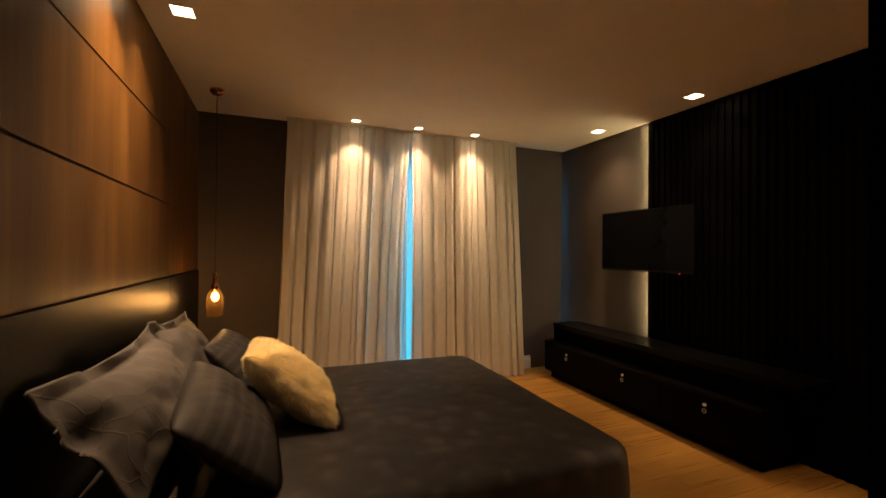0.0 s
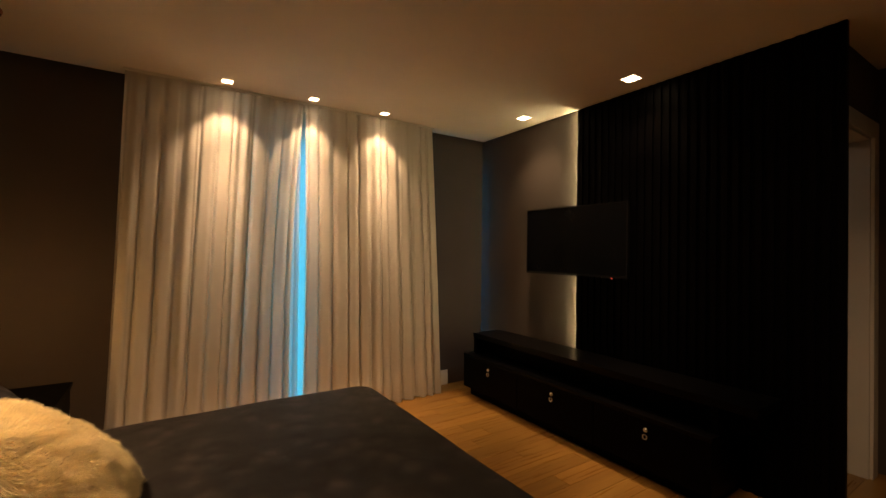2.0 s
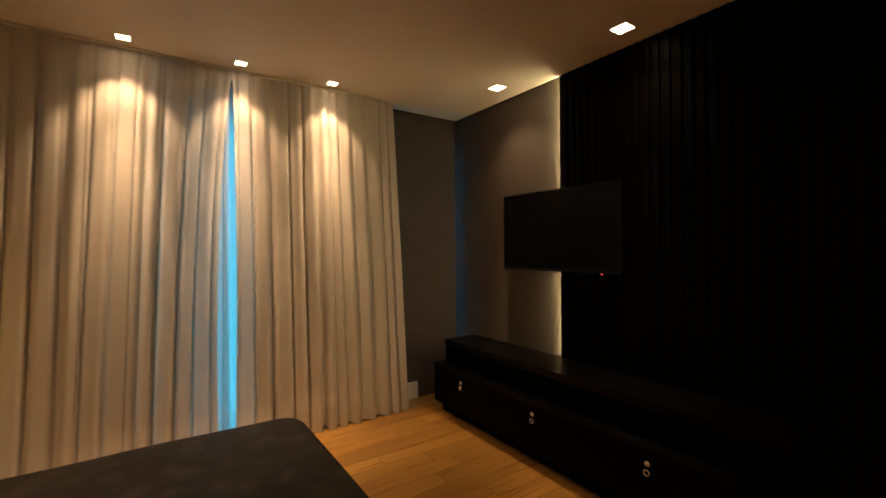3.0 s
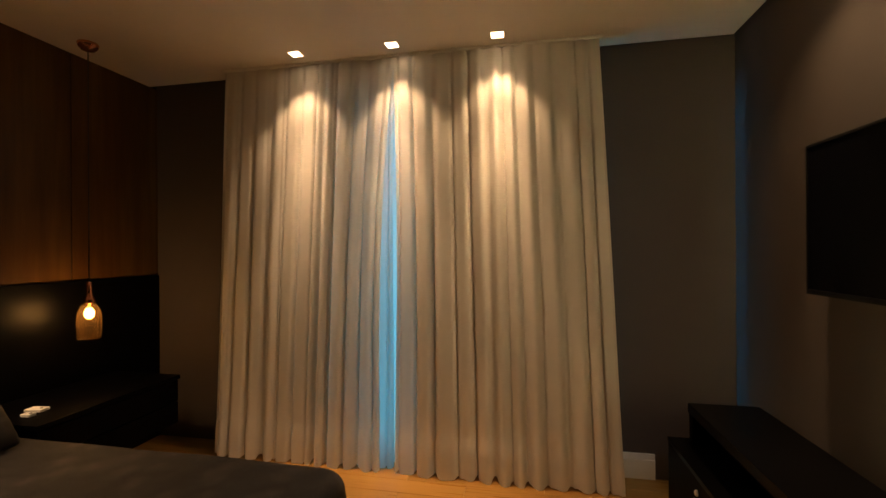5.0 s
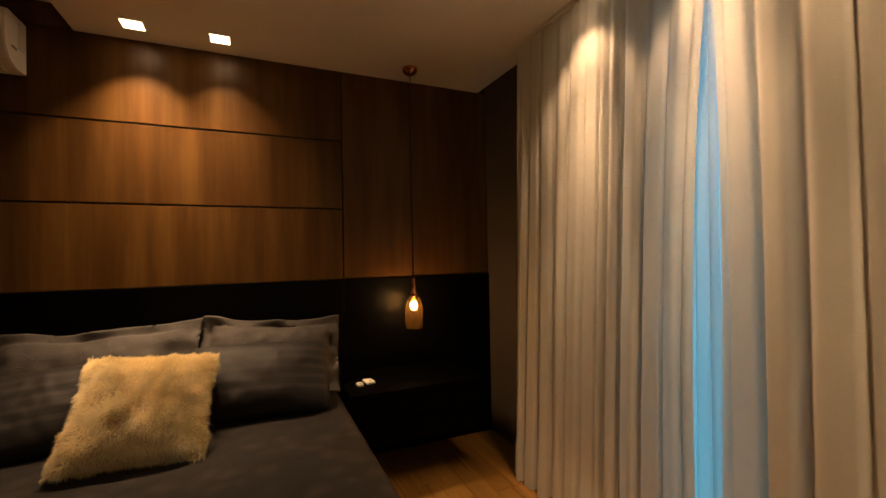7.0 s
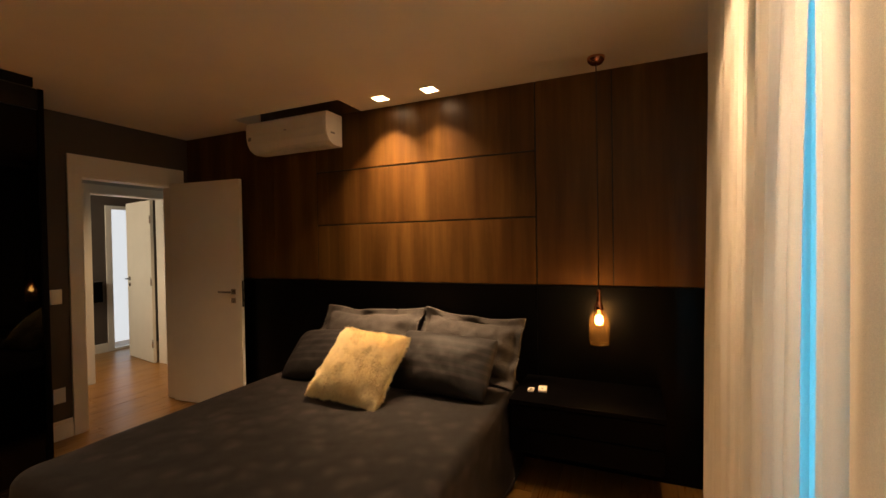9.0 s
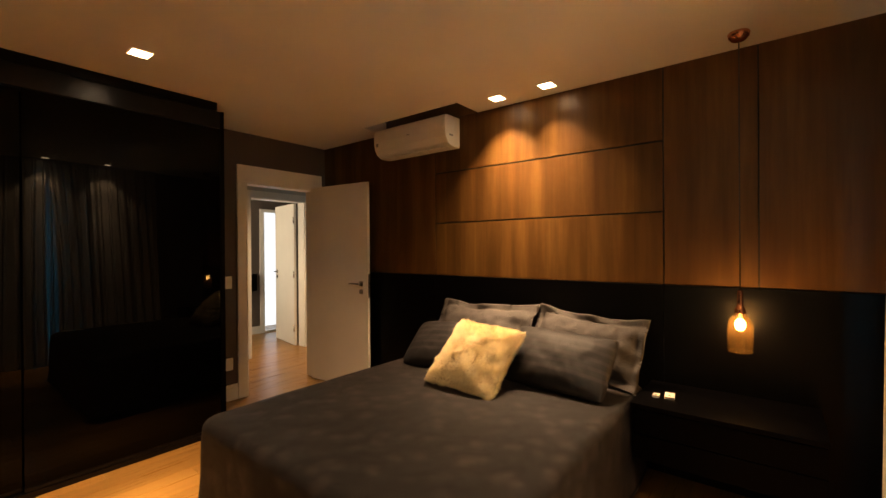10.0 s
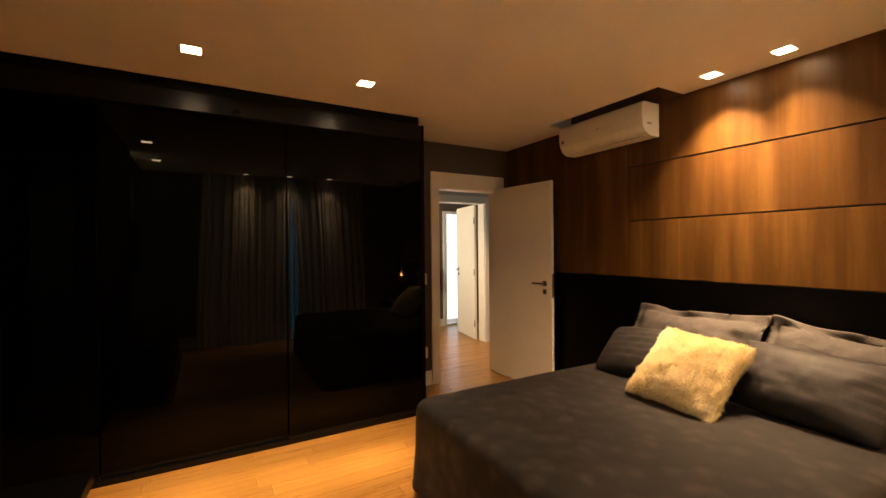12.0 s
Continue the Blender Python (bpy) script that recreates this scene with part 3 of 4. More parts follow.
_c = curtain("curtain", (0.728, 1.900), (0.63, 1.79), 12, 5, "ivory linen curtain hanging in soft folds", 0.045, 3.905)
drape("lining", (0.74, 1.655), (0.70, 1.635), 4.062, 5, 0.012, 8, LINING, H - 0.01, 0.006, _c)
drape("sheer", (1.60, 1.888), (1.56, 1.862), 3.945, 5, 0.013, 21, VOILE, H - 0.01, 0.008, _c, label="thin white sheer lining", bow=0.012)
drape("sheer", (1.79, 2.04), (1.79, 2.04), 4.035, 3, 0.010, 6, VOILE, H - 0.01, 0.006, _c, label="thin white sheer lining")
_c = curtain("curtain", (1.895, 3.10), (1.890, 3.215), 12, 11, "ivory linen curtain pooling slightly on the floor", -0.012, 3.898)
drape("lining", (1.94, 3.08), (1.94, 3.14), 3.975, 6, 0.012, 9, LINING, H - 0.01, 0.006, _c)
part("curtain_track", boxes((0.72, 3.12, 3.885, 3.925, H - 0.014, H - 0.001)), PLASTIC_WHITE, None)
tagged(bpy.data.objects["curtain_track"], "slim white curtain track screwed to the ceiling", "curtain track")

# ---------------------------------------------------------------- bed
BED_TOP = 0.557


def bed():
    root = thing("bed", (1.0, 2.02, 0), "low upholstered double bed standing against the headboard", "bed")
    part("base", boxes((0.03, 1.95, 1.26, 2.80, 0.10, 0.33)), MATTRESS, root, bevel=0.02)
    part("mattress", boxes((0.03, 1.97, 1.25, 2.81, 0.335, BED_TOP - 0.015)), MATTRESS, root, bevel=0.04)
    for x, y in ((0.15, 1.36), (0.15, 2.70), (1.85, 1.36), (1.85, 2.70)):
        part("leg", rod(0.03, 0.10, pose(x, y, 0.05)), BLACK_MATT, root, smooth=True)


def bedspread():
    x0, x1, y0, y1, rad = 0.02, 2.055, 1.165, 2.91, 0.13
    edge = []

    def arc(cx, cy, a0):
        for k in range(17):
            a = radians(a0 + 90 * k / 16)
            edge.append((cx + rad * math.cos(a), cy + rad * math.sin(a), math.cos(a), math.sin(a)))

    def run(p, q, nx, ny, n):
        for k in range(1, n):
            edge.append((p[0] + (q[0] - p[0]) * k / n, p[1] + (q[1] - p[1]) * k / n, nx, ny))

    arc(x1 - rad, y1 - rad, 0)
    run((x1 - rad, y1), (x0 + rad, y1), 0, 1, 60)
    arc(x0 + rad, y1 - rad, 90)
    run((x0, y1 - rad), (x0, y0 + rad), -1, 0, 44)
    arc(x0 + rad, y0 + rad, 180)
    run((x0 + rad, y0), (x1 - rad, y0), 0, -1, 60)
    arc(x1 - rad, y0 + rad, 270)
    run((x1, y0 + rad), (x1, y1 - rad), 1, 0, 44)
    cx, cy = (x0 + x1) / 2, (y0 + y1) / 2
    rings = []
    bm = bmesh.new()
    for k in range(26):
        s = 0.02 + 0.90 * k / 25
        line = []
        for px, py, nx, ny in edge:
            x, y = cx + (px - cx) * s, cy + (py - cy) * s
            z = BED_TOP + 0.007 * noise.noise((x * 2.4, y * 2.4, 1.0)) + 0.003 * noise.noise((x * 9, y * 9, 4.0))
            line.append(bm.verts.new((x, y, z)))
        rings.append(line)
    r = 0.055
    for k in range(1, 8):
        a = radians(90 * k / 7)
        line = []
        for px, py, nx, ny in edge:
            x, y = px + nx * r * (math.sin(a) - 1), py + ny * r * (math.sin(a) - 1)
            z = BED_TOP - r * (1 - math.cos(a)) + 0.006 * noise.noise((x * 2.4, y * 2.4, 1.0))
            line.append(bm.verts.new((x, y, z)))
        rings.append(line)
    for k in range(1, 17):
        f = k / 16
        line = []
        for q, (px, py, nx, ny) in enumerate(edge):
            w = math.sin(q * 0.21 + 1.7 * noise.noise((px * 2, py * 2, 0))) * 0.010 * f + 0.02 * f + 0.008 * noise.noise((px * 5, py * 5, f * 2))
            line.append(bm.verts.new((px + nx * w * (0.3 if nx < -0.5 else 1), py + ny * w, BED_TOP - r - (BED_TOP - r - 0.06) * f)))
        rings.append(line)
    n = len(edge)
    foot = [tuple(v.co) for v in rings[-1]]
    for a, b in zip(rings, rings[1:]):
        for q in range(n):
            bm.faces.new((a[q], a[(q + 1) % n], b[(q + 1) % n], b[q]))
    bm.faces.new(rings[0])
    ob = part("bedspread", bm, QUILT, None, smooth=True)
    hem = bmesh.new()
    loops = []
    for dz, out in ((0.0, 0.0008), (0.0, 0.0045), (0.018, 0.0045), (0.018, 0.0008)):
        loops.append([hem.verts.new((v[0] + e[2] * out, v[1] + e[3] * out, v[2] + dz)) for v, e in zip(foot, edge)])
    for a, b in zip(loops, loops[1:] + loops[:1]):
        for q in range(n):
            hem.faces.new((a[q], a[(q + 1) % n], b[(q + 1) % n], b[q]))
    part("hem", hem, QUILT, ob, "stitched dark hem")
    tagged(ob, "dark charcoal velvet bedspread with stamped floral pattern", "bedspread")


bed()
bedspread()


def cushion_bm(w, h, thick, flange=0.0, pinch=0.06, crease=0.012, seed=0, n=40, sag=None, soft=0.0):
    """A stuffed pillow in its own plane: x along the width, y up, z through it."""
    bm = bmesh.new()
    sides = []
    for sgn in (1, -1):
        grid = []
        for j in range(n + 1):
            row = []
            for i in range(n + 1):
                u, v = 2 * i / n - 1, 2 * j / n - 1
                fw = (w / 2) / (w / 2 + flange)
                fh = (h / 2) / (h / 2 + flange)
                uu, vv = min(1, abs(u) / fw), min(1, abs(v) / fh)
                full = max(0.0, (1 - uu ** 2.5) * (1 - vv ** 2.5)) ** 0.62
                x = u * (w / 2 + flange) * (1 - pinch * (1 - v * v)) * (1 - soft * (u * v) ** 4)
                y = v * (h / 2 + flange) * (1 - (pinch if sag is None else sag) * (1 - u * u)) * (1 - soft * (u * v) ** 4)
                wr = 0.5 * noise.noise((u * 11 + 2 * seed, v * 3 + u * 3, sgn * 3.0)) + noise.noise((u * 2.2 + seed, v * 2.2, sgn * 2.0 + seed)) * 0.7 + 0.45 * noise.noise((u * 6 + seed, v * 4, sgn * 5.0))
                droop = 0.036 * noise.noise((u * 2.5 + 3 * seed, v * 2.5, 9.0)) if flange else 0.0
                border = max(abs(u), abs(v)) > 0.999
                z = sgn * (thick / 2) * full + crease * wr * (0.35 + 0.65 * full) + droop * (1 - full)
                if border:
                    z = droop + crease * 0.5 * noise.noise((u * 4 + seed, v * 4, 1.0))
                row.append((x, y, z + (0.0015 * sgn if not border else 0)))
            grid.append(row)
        sides.append(grid)
    top = [[bm.verts.new(p) for p in row] for row in sides[0]]
    bot = [[top[j][i] if i in (0, n) or j in (0, n) else bm.verts.new(sides[1][j][i]) for i in range(n + 1)] for j in range(n + 1)]
    for g in (top, bot):
        for j in range(n):
            for i in range(n):
                bm.faces.new((g[j][i], g[j][i + 1], g[j + 1][i + 1], g[j + 1][i]))
    return bm


def pillow(name, m, w, h, thick, mat, label, flange=0.0, seed=0, group="pillows on the bed", crease=0.012, pinch=0.05, sag=None, soft=0.0):
    me_ob = shell(name, cushion_bm(w, h, thick, flange, pinch, crease, seed, 48, sag, soft), mat, smooth=True)
    me_ob.matrix_world = m
    return tagged(me_ob, label, "pillow", group)


def placed(centre, across, up):
    """Pose of a pillow by its centre, the way of its width and the way of its height."""
    x = Vector(across).normalized()
    z = x.cross(Vector(up)).normalized()
    y = z.cross(x)
    m = Matrix((x, y, z)).transposed().to_4x4()
    m.translation = centre
    return m


SHAM_LABEL = "taupe cotton pillow in a flanged embroidered sham"
pillow("pillow", placed((0.195, 2.55, 0.785), (0.02, 0.72, -0.05), (-0.22, 0, 0.40)), 0.66, 0.38, 0.17, SHAM, SHAM_LABEL, flange=0.05, seed=3, pinch=0.02, sag=0.13, crease=0.020)
pillow("pillow", placed((0.205, 1.72, 0.785), (0.05, 0.72, 0.02), (-0.26, 0, 0.40)), 0.83, 0.42, 0.19, SHAM, SHAM_LABEL, flange=0.055, seed=7, pinch=0.02, sag=0.15, crease=0.022)
STRIPE_LABEL = "charcoal pillow with sateen stripes leaning on the shams"
pillow("pillow", placed((0.465, 2.485, 0.728), (0.02, 0.66, -0.02), (-0.29, 0, 0.32)), 0.69, 0.43, 0.18, STRIPED, STRIPE_LABEL, seed=13, crease=0.008, pinch=0.03, sag=0.05, soft=0.06)
pillow("pillow", placed((0.475, 1.685, 0.712), (-0.05, 0.7, 0.03), (-0.32, 0, 0.28)), 0.80, 0.44, 0.18, STRIPED, STRIPE_LABEL, seed=19, crease=0.009, pinch=0.03, sag=0.04, soft=0.10)


def fur_cushion(m, size, thick):
    root = shell("fur_cushion", cushion_bm(size, size, thick, 0.0, 0.09, 0.010, 31, 30), FUR_BASE, smooth=True)
    root.matrix_world = m
    tagged(root, "cream long-pile faux fur cushion lying on the bedspread", "cushion")
    rnd = random.Random(4)
    me = root.data
    verts, faces = [], []
    polys = [p for p in me.polygons]
    for p in polys:
        c, nrm = p.center, p.normal
        vs = [me.vertices[i].co for i in p.vertices]
        for _ in range(26):
            a, b = rnd.random(), rnd.random()
            o = vs[0].lerp(vs[1], a).lerp(vs[3].lerp(vs[2], a), b)
            clump = noise.noise_vector(o * 13)
            comb = Vector((0.2, -0.5, 0)) + 0.8 * Vector(clump)
            d = (nrm + 0.9 * comb + Vector((rnd.gauss(0, .14), rnd.gauss(0, .14), rnd.gauss(0, .14)))).normalized()
            if d.dot(nrm) < 0.12:
                d = (d + nrm * 0.4).normalized()
            length = rnd.uniform(0.012, 0.022) * (1.25 + 0.9 * noise.noise(o * 22))
            side = d.cross(Vector((rnd.random(), rnd.random(), rnd.random()))).normalized() * 0.0011
            mid = o + d * length * 0.55 + nrm * 0.002
            tip = o + (d * length + Vector((0, -0.004, 0)))
            s = len(verts)
            verts += [o - side, o + side, mid - side * 0.8, mid + side * 0.8, tip]
            faces += [(s, s + 1, s + 3, s + 2), (s + 2, s + 3, s + 4)]
    fm = bpy.data.meshes.new("fur")
    fm.from_pydata(verts, [], faces)
    fm.materials.append(FUR)
    f = new("fur", fm)
    f.parent = root
    tagged(f, "long soft cream pile", "", "", "stuff")


fur_cushion(placed((0.71, 2.035, 0.735), (0.01, 0.5, -0.03), (-0.32, 0.11, 0.28)), 0.51, 0.20)

# ---------------------------------------------------------------- nightstand and what lies on it
def nightstand():
    x1, y0, y1 = 0.515, 2.93, 3.745
    root = thing("nightstand", (0.25, 3.34, 0.25), "floating black nightstand fixed to the headboard panelling", "nightstand")
    part("top", boxes((0.012, x1, y0, y1, 0.553, 0.578)), BLACK_MATT, root, bevel=0.002)
    part("body", boxes((0.012, x1 - 0.03, y0 + 0.006, y1 - 0.006, 0.27, 0.552)), BLACK_MATT, root)
    for a, b in ((0.276, 0.408), (0.414, 0.546)):
        part("drawer_front", boxes((x1 - 0.03, x1 - 0.01, y0 + 0.008, y1 - 0.008, a, b)), BLACK_MATT, root, bevel=0.002)


nightstand()


def remote(x, y, l, w, turn, label):
    m = pose(x, y, 0.5785, 0, 0, turn)
    root = part("remote_control", boxes((-l / 2, l / 2, -w / 2, w / 2, 0, 0.014), m=m), PLASTIC_WHITE, None, bevel=0.003)
    tagged(root, label, "remote control", "remote controls on the nightstand")
    part("button", rod(0.006, 0.003, m @ pose(l * 0.25, 0, 0.0155)), GREY_PLASTIC, root)


remote(0.300, 3.085, 0.088, 0.05, 8, "small white plastic remote control on the nightstand")
remote(0.335, 3.022, 0.052, 0.034, 2, "tiny white plastic remote control on the nightstand")

# ---------------------------------------------------------------- pendant
def pendant():
    x, y = PENDANT.x, PENDANT.y
    root = thing("pendant_light", (x, y, 0.87), "copper pendant lamp with a clear glass shade hanging from the ceiling", "pendant light")
    part("canopy", lathe([(0.0005, 0.0), (0.05, 0.0), (0.052, -0.006), (0.047, -0.024), (0.032, -0.040), (0.012, -0.047), (0.0005, -0.048)], pose(x, y, H - 0.0005)), COPPER, root, "polished copper ceiling canopy", smooth=True)
    part("cord", rod(0.0032, H - 0.045 - 1.18, pose(x, y, (H - 0.045 + 1.18) / 2), 10), CORD, root, smooth=True)
    part("socket", lathe([(0.0005, 0.078), (0.011, 0.078), (0.0135, 0.072), (0.0145, 0.02), (0.017, 0.0), (0.026, -0.02), (0.031, -0.040), (0.027, -0.046), (0.018, -0.050), (0.017, -0.072), (0.0005, -0.073)], pose(x, y, 1.118)), COPPER, root, "copper lamp holder", smooth=True)
    prof = [(0.026, 0.0), (0.036, -0.012), (0.050, -0.036), (0.0575, -0.066), (0.059, -0.10), (0.058, -0.15), (0.056, -0.185), (0.0535, -0.1995)]
    inner = [(r - 0.0028, z) for r, z in reversed(prof)]
    s = part("shade", lathe(prof + inner, pose(x, y, 1.070)), SHADE_GLASS, root, "amber tinted clear glass shade", smooth=True)
    s.visible_shadow = False
    rim = part("rim", ring(0.0535, 0.0018, pose(x, y, 0.8705)), SHADE_GLASS, s, smooth=True)
    rim.visible_shadow = False
    b = part("bulb", lathe([(0.0005, 0.034), (0.012, 0.032), (0.0195, 0.022), (0.0245, 0.008), (0.025, -0.006), (0.0205, -0.020), (0.011, -0.0285), (0.0005, -0.031)], pose(x, y, 1.012), 24), BULB, root, "glowing warm light bulb", smooth=True)
    b.visible_shadow = False


pendant()

# ---------------------------------------------------------------- downlights
def downlights():
    first = thing("ceiling_spotlight", (0, 0, H), "lit square white recessed ceiling spotlight", "ceiling spotlight", "recessed ceiling spotlights")
    s, t = 0.0475, 0.0535
    part("frame", boxes((-t, -s, -t, t, H - 0.005, H - 0.0005), (s, t, -t, t, H - 0.005, H - 0.0005), (-s, s, -t, -s, H - 0.005, H - 0.0005), (-s, s, s, t, H - 0.005, H - 0.0005)), PLASTIC_WHITE, first)
    d = part("diffuser", boxes((-s, s, -s, s, H - 0.0026, H - 0.0006)), DIFFUSER, first, "glowing square diffuser")
    for x, y in DOWNLIGHTS[:3]:
        small = copy_thing(first, pose(x, y, H) @ Matrix.Diagonal((0.7, 0.7, 1, 1)))
        tagged(small, "small lit square recessed spotlight beside the curtains")
    for x, y in DOWNLIGHTS[4:]:
        copy_thing(first, pose(x, y, H))
    first.location = (*DOWNLIGHTS[3], H)


downlights()

# ---------------------------------------------------------------- air conditioner
def air_conditioner():
    y0, y1, z0, z1 = 0.55, 1.41, 2.292, 2.552
    root = thing("air_conditioner", (0.1, 1.0, z0), "white split air conditioner mounted high on the panelled wall", "air conditioner")
    prof = [(0.004, z1), (0.185, z1), (0.205, z1 - 0.012), (0.212, z1 - 0.05), (0.212, z0 + 0.14), (0.200, z0 + 0.075), (0.170, z0 + 0.03), (0.125, z0 + 0.006), (0.085, z0), (0.004, z0 + 0.004)]
    bm = bmesh.new()
    rows = [[bm.verts.new((x, y, z)) for x, z in prof] for y in (y0, y0 + 0.012, y1 - 0.012, y1)]
    for r in (0, 3):
        for v in rows[r]:
            v.co.x = 0.004 + (v.co.x - 0.004) * 0.985
            v.co.z = z0 + 0.15 + (v.co.z - z0 - 0.15) * 0.985
    for a, b in zip(rows, rows[1:]):
        for k in range(len(prof) - 1):
            bm.faces.new((a[k], a[k + 1], b[k + 1], b[k]))
        bm.faces.new((a[-1], a[0], b[0], b[-1]))
    bm.faces.new(rows[0])
    bm.faces.new(rows[-1])
    part("body", bm, PLASTIC_WHITE, root)
    part("front_panel", boxes((0.212, 0.217, y0 + 0.02, y1 - 0.02, z0 + 0.135, z1 - 0.03)), PLASTIC_WHITE, root, bevel=0.002)
    part("louvre", boxes((0.07, 0.155, y0 + 0.05, y1 - 0.05, z0 - 0.006, z0 + 0.006), m=Matrix.Translation((0, 0, 0.0))), PLASTIC_WHITE, root, bevel=0.002)
    part("badge", boxes((0.2172, 0.2185, 0.985, 1.015, z0 + 0.145, z0 + 0.152)), GREY_PLASTIC, root)
    part("display", boxes((0.2105, 0.2135, y0 + 0.03, y0 + 0.06, z0 + 0.10, z0 + 0.13)), GREY_PLASTIC, root)
    part("side_grip", boxes((0.10, 0.15, y1 - 0.001, y1 + 0.0015, z0 + 0.09, z0 + 0.104)), GREY_PLASTIC, root)
    part("side_cover", boxes((0.02, 0.085, y1 - 0.001, y1 + 0.003, z0 + 0.11, z1 - 0.02)), PLASTIC_WHITE, root, bevel=0.001)


air_conditioner()

# ---------------------------------------------------------------- switches
def wall_plate(name, x, z, label, holes):
    root = part(name, boxes((x - 0.038, x + 0.038, SY, SY + 0.008, z - 0.058, z + 0.058)), PLASTIC_WHITE, None, bevel=0.002)
    tagged(root, label, "switch" if holes == 0 else "socket")
    if holes == 0:
        part("rocker", boxes((x - 0.014, x + 0.014, SY + 0.008, SY + 0.012, z - 0.025, z + 0.025)), PLASTIC_WHITE, root, bevel=0.001)
    else:
        part("socket_face", boxes((x - 0.02, x + 0.02, SY + 0.008, SY + 0.010, z - 0.02, z + 0.02)), PLASTIC_WHITE, root, bevel=0.001)


wall_plate("light_switch", 1.105, 1.12, "white plastic light switch on the grey wall", 0)
wall_plate("wall_socket", 1.10, 0.345, "white plastic wall socket above the skirting", 2)

# ---------------------------------------------------------------- television
def television():
    y0, y1, z0, z1 = 2.257, 3.281, 1.192, 1.765
    root = thing("television", (3.79, 2.77, z0), "flat black television, switched off, mounted on the wall", "television")
    part("cabinet", boxes((3.772, 3.800, y0 + 0.004, y1 - 0.004, z0 + 0.004, z1 - 0.004)), BEZEL, root, bevel=0.004)
    part("bezel", boxes((3.764, 3.774, y0, y1, z1 - 0.010, z1), (3.764, 3.774, y0, y1, z0, z0 + 0.018), (3.764, 3.774, y0, y0 + 0.010, z0 + 0.018, z1 - 0.010), (3.764, 3.774, y1 - 0.010, y1, z0 + 0.018, z1 - 0.010)), BEZEL, root)
    part("screen", boxes((3.768, 3.772, y0 + 0.010, y1 - 0.010, z0 + 0.018, z1 - 0.010)), SCREEN, root)
    part("rear_housing", boxes((3.800, 3.836, 2.50, 3.04, 1.30, 1.64)), BEZEL, root, bevel=0.006)
    part("standby_light", boxes((3.766, 3.774, 2.385, 2.392, z0 - 0.006, z0)), STANDBY, root, "tiny red standby light")
    part("wall_bracket", boxes((3.836, 3.880, 2.79, 3.02, 1.36, 1.58)), BLACK_MATT, root)


television()

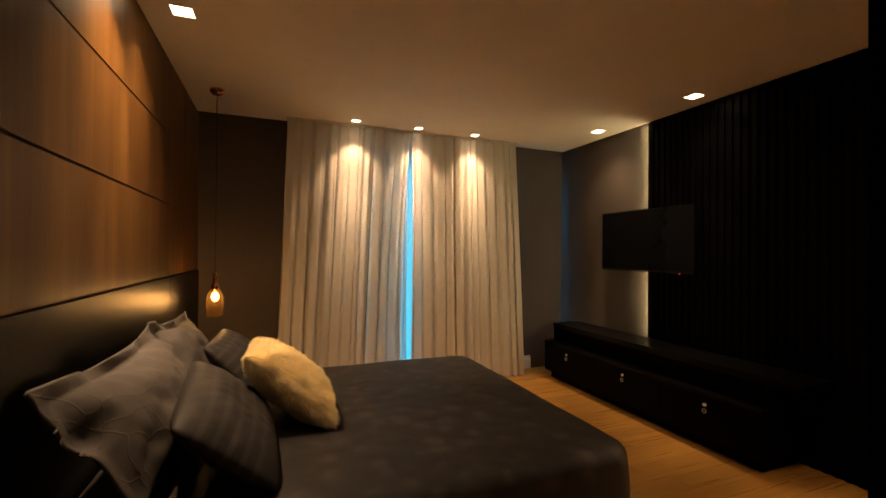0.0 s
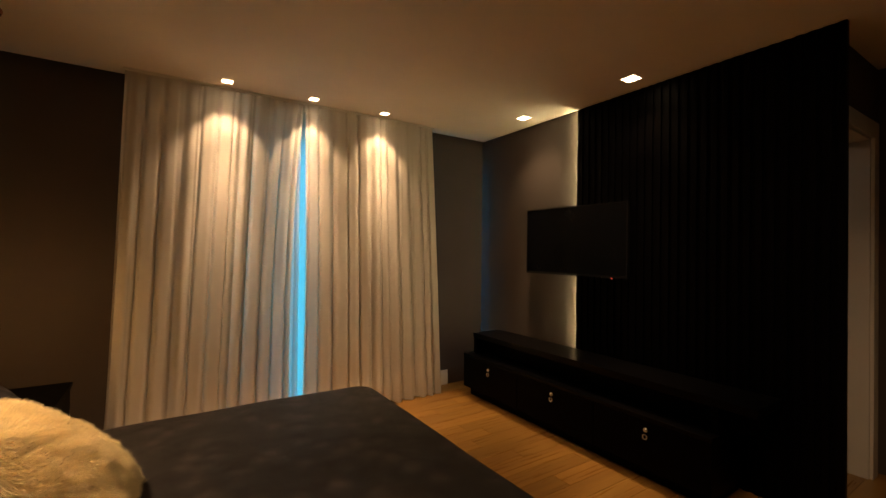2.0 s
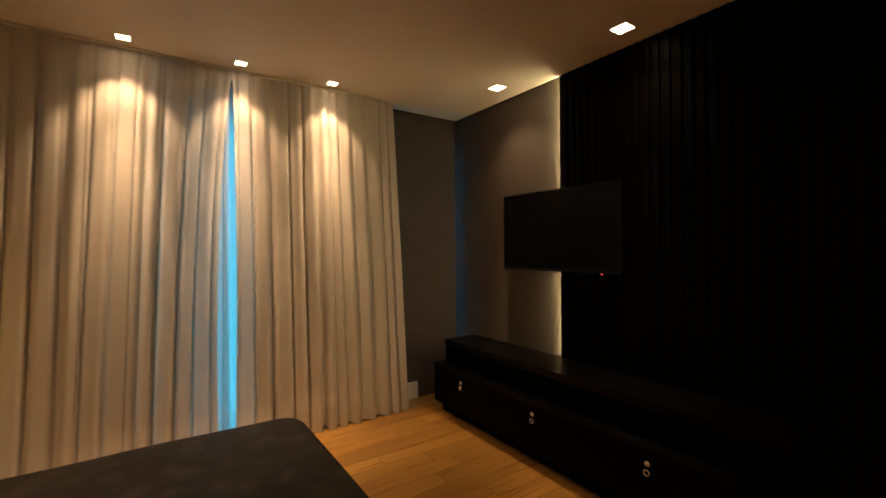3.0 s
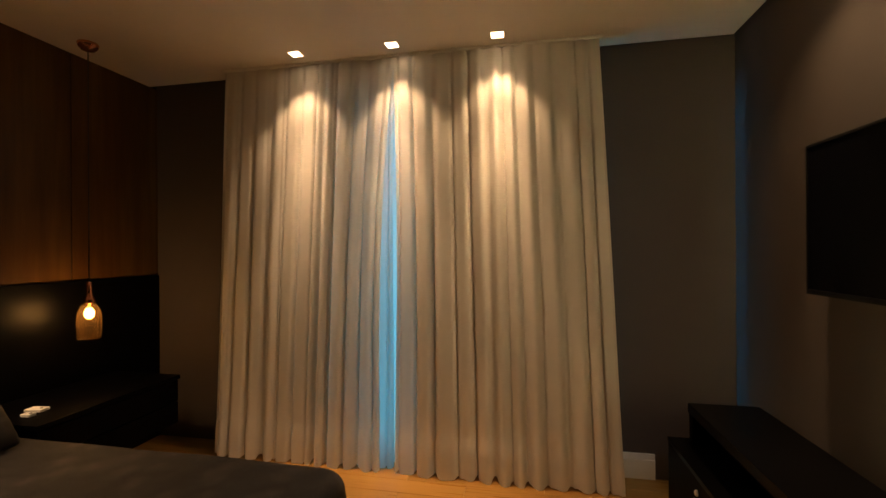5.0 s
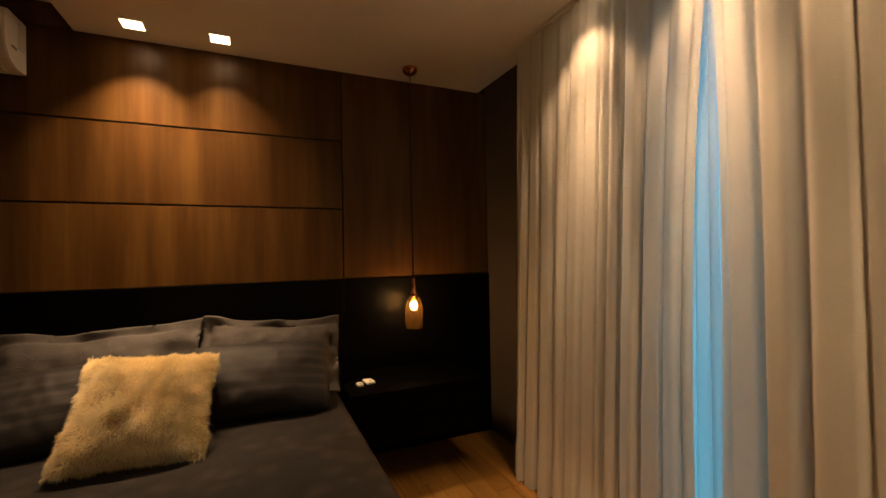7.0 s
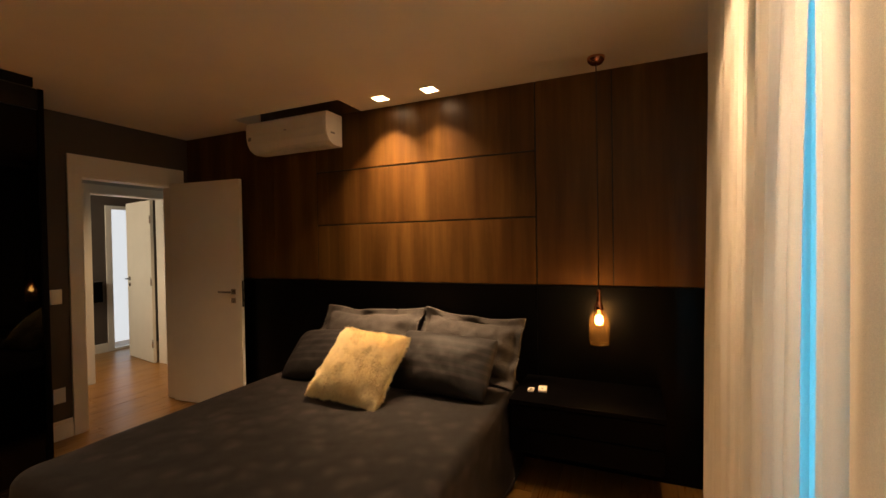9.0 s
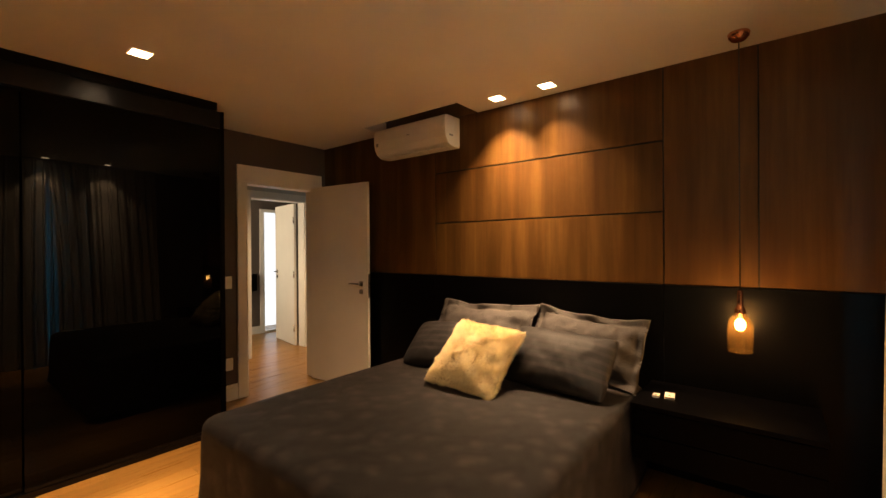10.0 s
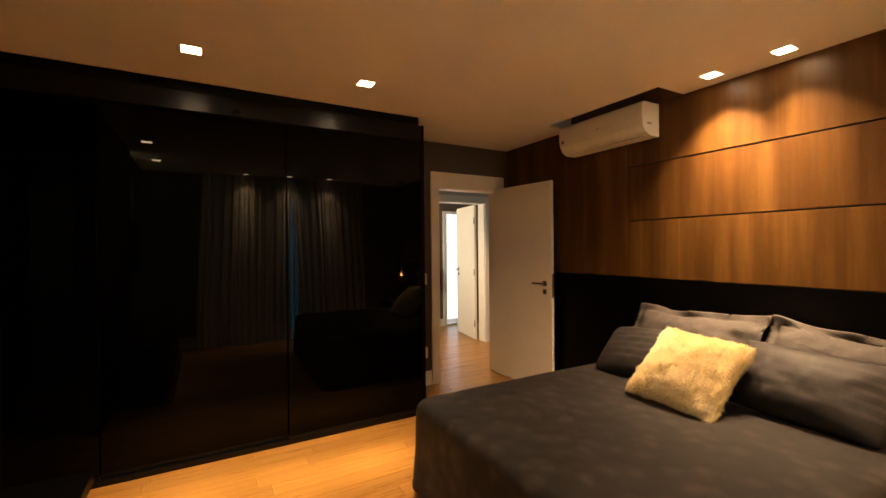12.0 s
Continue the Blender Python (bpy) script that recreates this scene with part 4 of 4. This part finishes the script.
# ---------------------------------------------------------------- television cabinet
def tv_cabinet():
    y0, y1 = 1.52, 3.765
    root = thing("television_cabinet", (3.64, 2.64, 0), "long low black television cabinet with three drawers", "cabinet")
    part("plinth", boxes((3.47, 3.81, y0 + 0.04, y1 - 0.04, 0, 0.075)), BLACK_MATT, root)
    part("body", boxes((3.432, 3.810, y0 + 0.004, y1 - 0.004, 0.075, 0.372)), BLACK_MATT, root)
    part("lower_top", boxes((3.408, 3.811, y0, y1, 0.374, 0.398)), BLACK_PANEL, root, bevel=0.002)
    part("upper_back", boxes((3.62, 3.811, 1.38, y1 - 0.06, 0.399, 0.545)), BLACK_MATT, root)
    part("upper_top", boxes((3.49, 3.811, 1.345, y1 - 0.045, 0.546, 0.592)), BLACK_PANEL, root, bevel=0.002)
    part("upper_end", boxes((3.495, 3.62, y1 - 0.09, y1 - 0.05, 0.399, 0.545)), BLACK_MATT, root)
    part("upper_end", boxes((3.495, 3.62, 1.53, 1.57, 0.399, 0.545)), BLACK_MATT, root)
    w = (y1 - y0) / 3
    for k in range(3):
        a, b = y0 + k * w + 0.003, y0 + (k + 1) * w - 0.003
        d = part("drawer_front", boxes((3.411, 3.431, a, b, 0.082, 0.370)), BLACK_MATT, root, bevel=0.002)
        c = (a + b) / 2
        h = part("ring_pull", ring(0.0135, 0.0032, pose(3.404, c, 0.274, 0, 90, 0)), NICKEL, d, "small chrome ring pull", smooth=True)
        part("pull_boss", lathe([(0.0005, 0.010), (0.010, 0.009), (0.0135, 0.004), (0.014, 0.0), (0.0005, 0.0)], pose(3.411, c, 0.315, 0, -90, 0), 20), NICKEL, h, smooth=True)


tv_cabinet()

# ---------------------------------------------------------------- floorboards
def floorboards():
    rnd = random.Random(12)
    width, thick = 0.132, 0.018
    boards = tagged(new("floorboards"), "honey coloured oak floorboards with a satin finish", "", "", "structure")
    lengths = [0.6, 0.8, 1.0, 1.25]
    meshes = []
    for ln in lengths:
        bm = boxes((0.0006, ln - 0.0006, 0.0006, width - 0.0006, -thick, 0.0))
        top = [e for e in bm.edges if all(v.co.z > -0.001 for v in e.verts)]
        bmesh.ops.bevel(bm, geom=top, offset=0.0012, segments=1, affect="EDGES")
        me = bpy.data.meshes.new("floorboard")
        bm.to_mesh(me)
        bm.free()
        me.materials.append(OAK_FLOOR)
        meshes.append(me)
    verts, faces = [], []
    y = -3.96
    while y < 4.3:
        start, stop = (-2.2, 2.25) if y < -0.66 else (-0.02, 4.86)
        x = start - rnd.random() * 0.5
        while x < stop - 0.02:
            k = rnd.randrange(4)
            lo, hi = max(x, start), min(x + lengths[k], stop)
            cut = (hi - lo) / lengths[k]
            if y >= -0.66:
                o = new("floorboard", meshes[k])
                o.parent, o.location, o.scale = boards, (lo, y, 0), (cut, 1, 1)
            else:
                s = len(verts)
                verts += [Vector((v.co.x * cut + lo, v.co.y + y, v.co.z)) for v in meshes[k].vertices]
                faces += [tuple(i + s for i in p.vertices) for p in meshes[k].polygons]
            x += lengths[k]
        y += width
    me = bpy.data.meshes.new("corridor_boards")
    me.from_pydata(verts, [], faces)
    me.materials.append(OAK_FLOOR)
    o = new("corridor_boards", me)
    o.parent = boards
    tagged(o, "", "", "", "stuff")


floorboards()
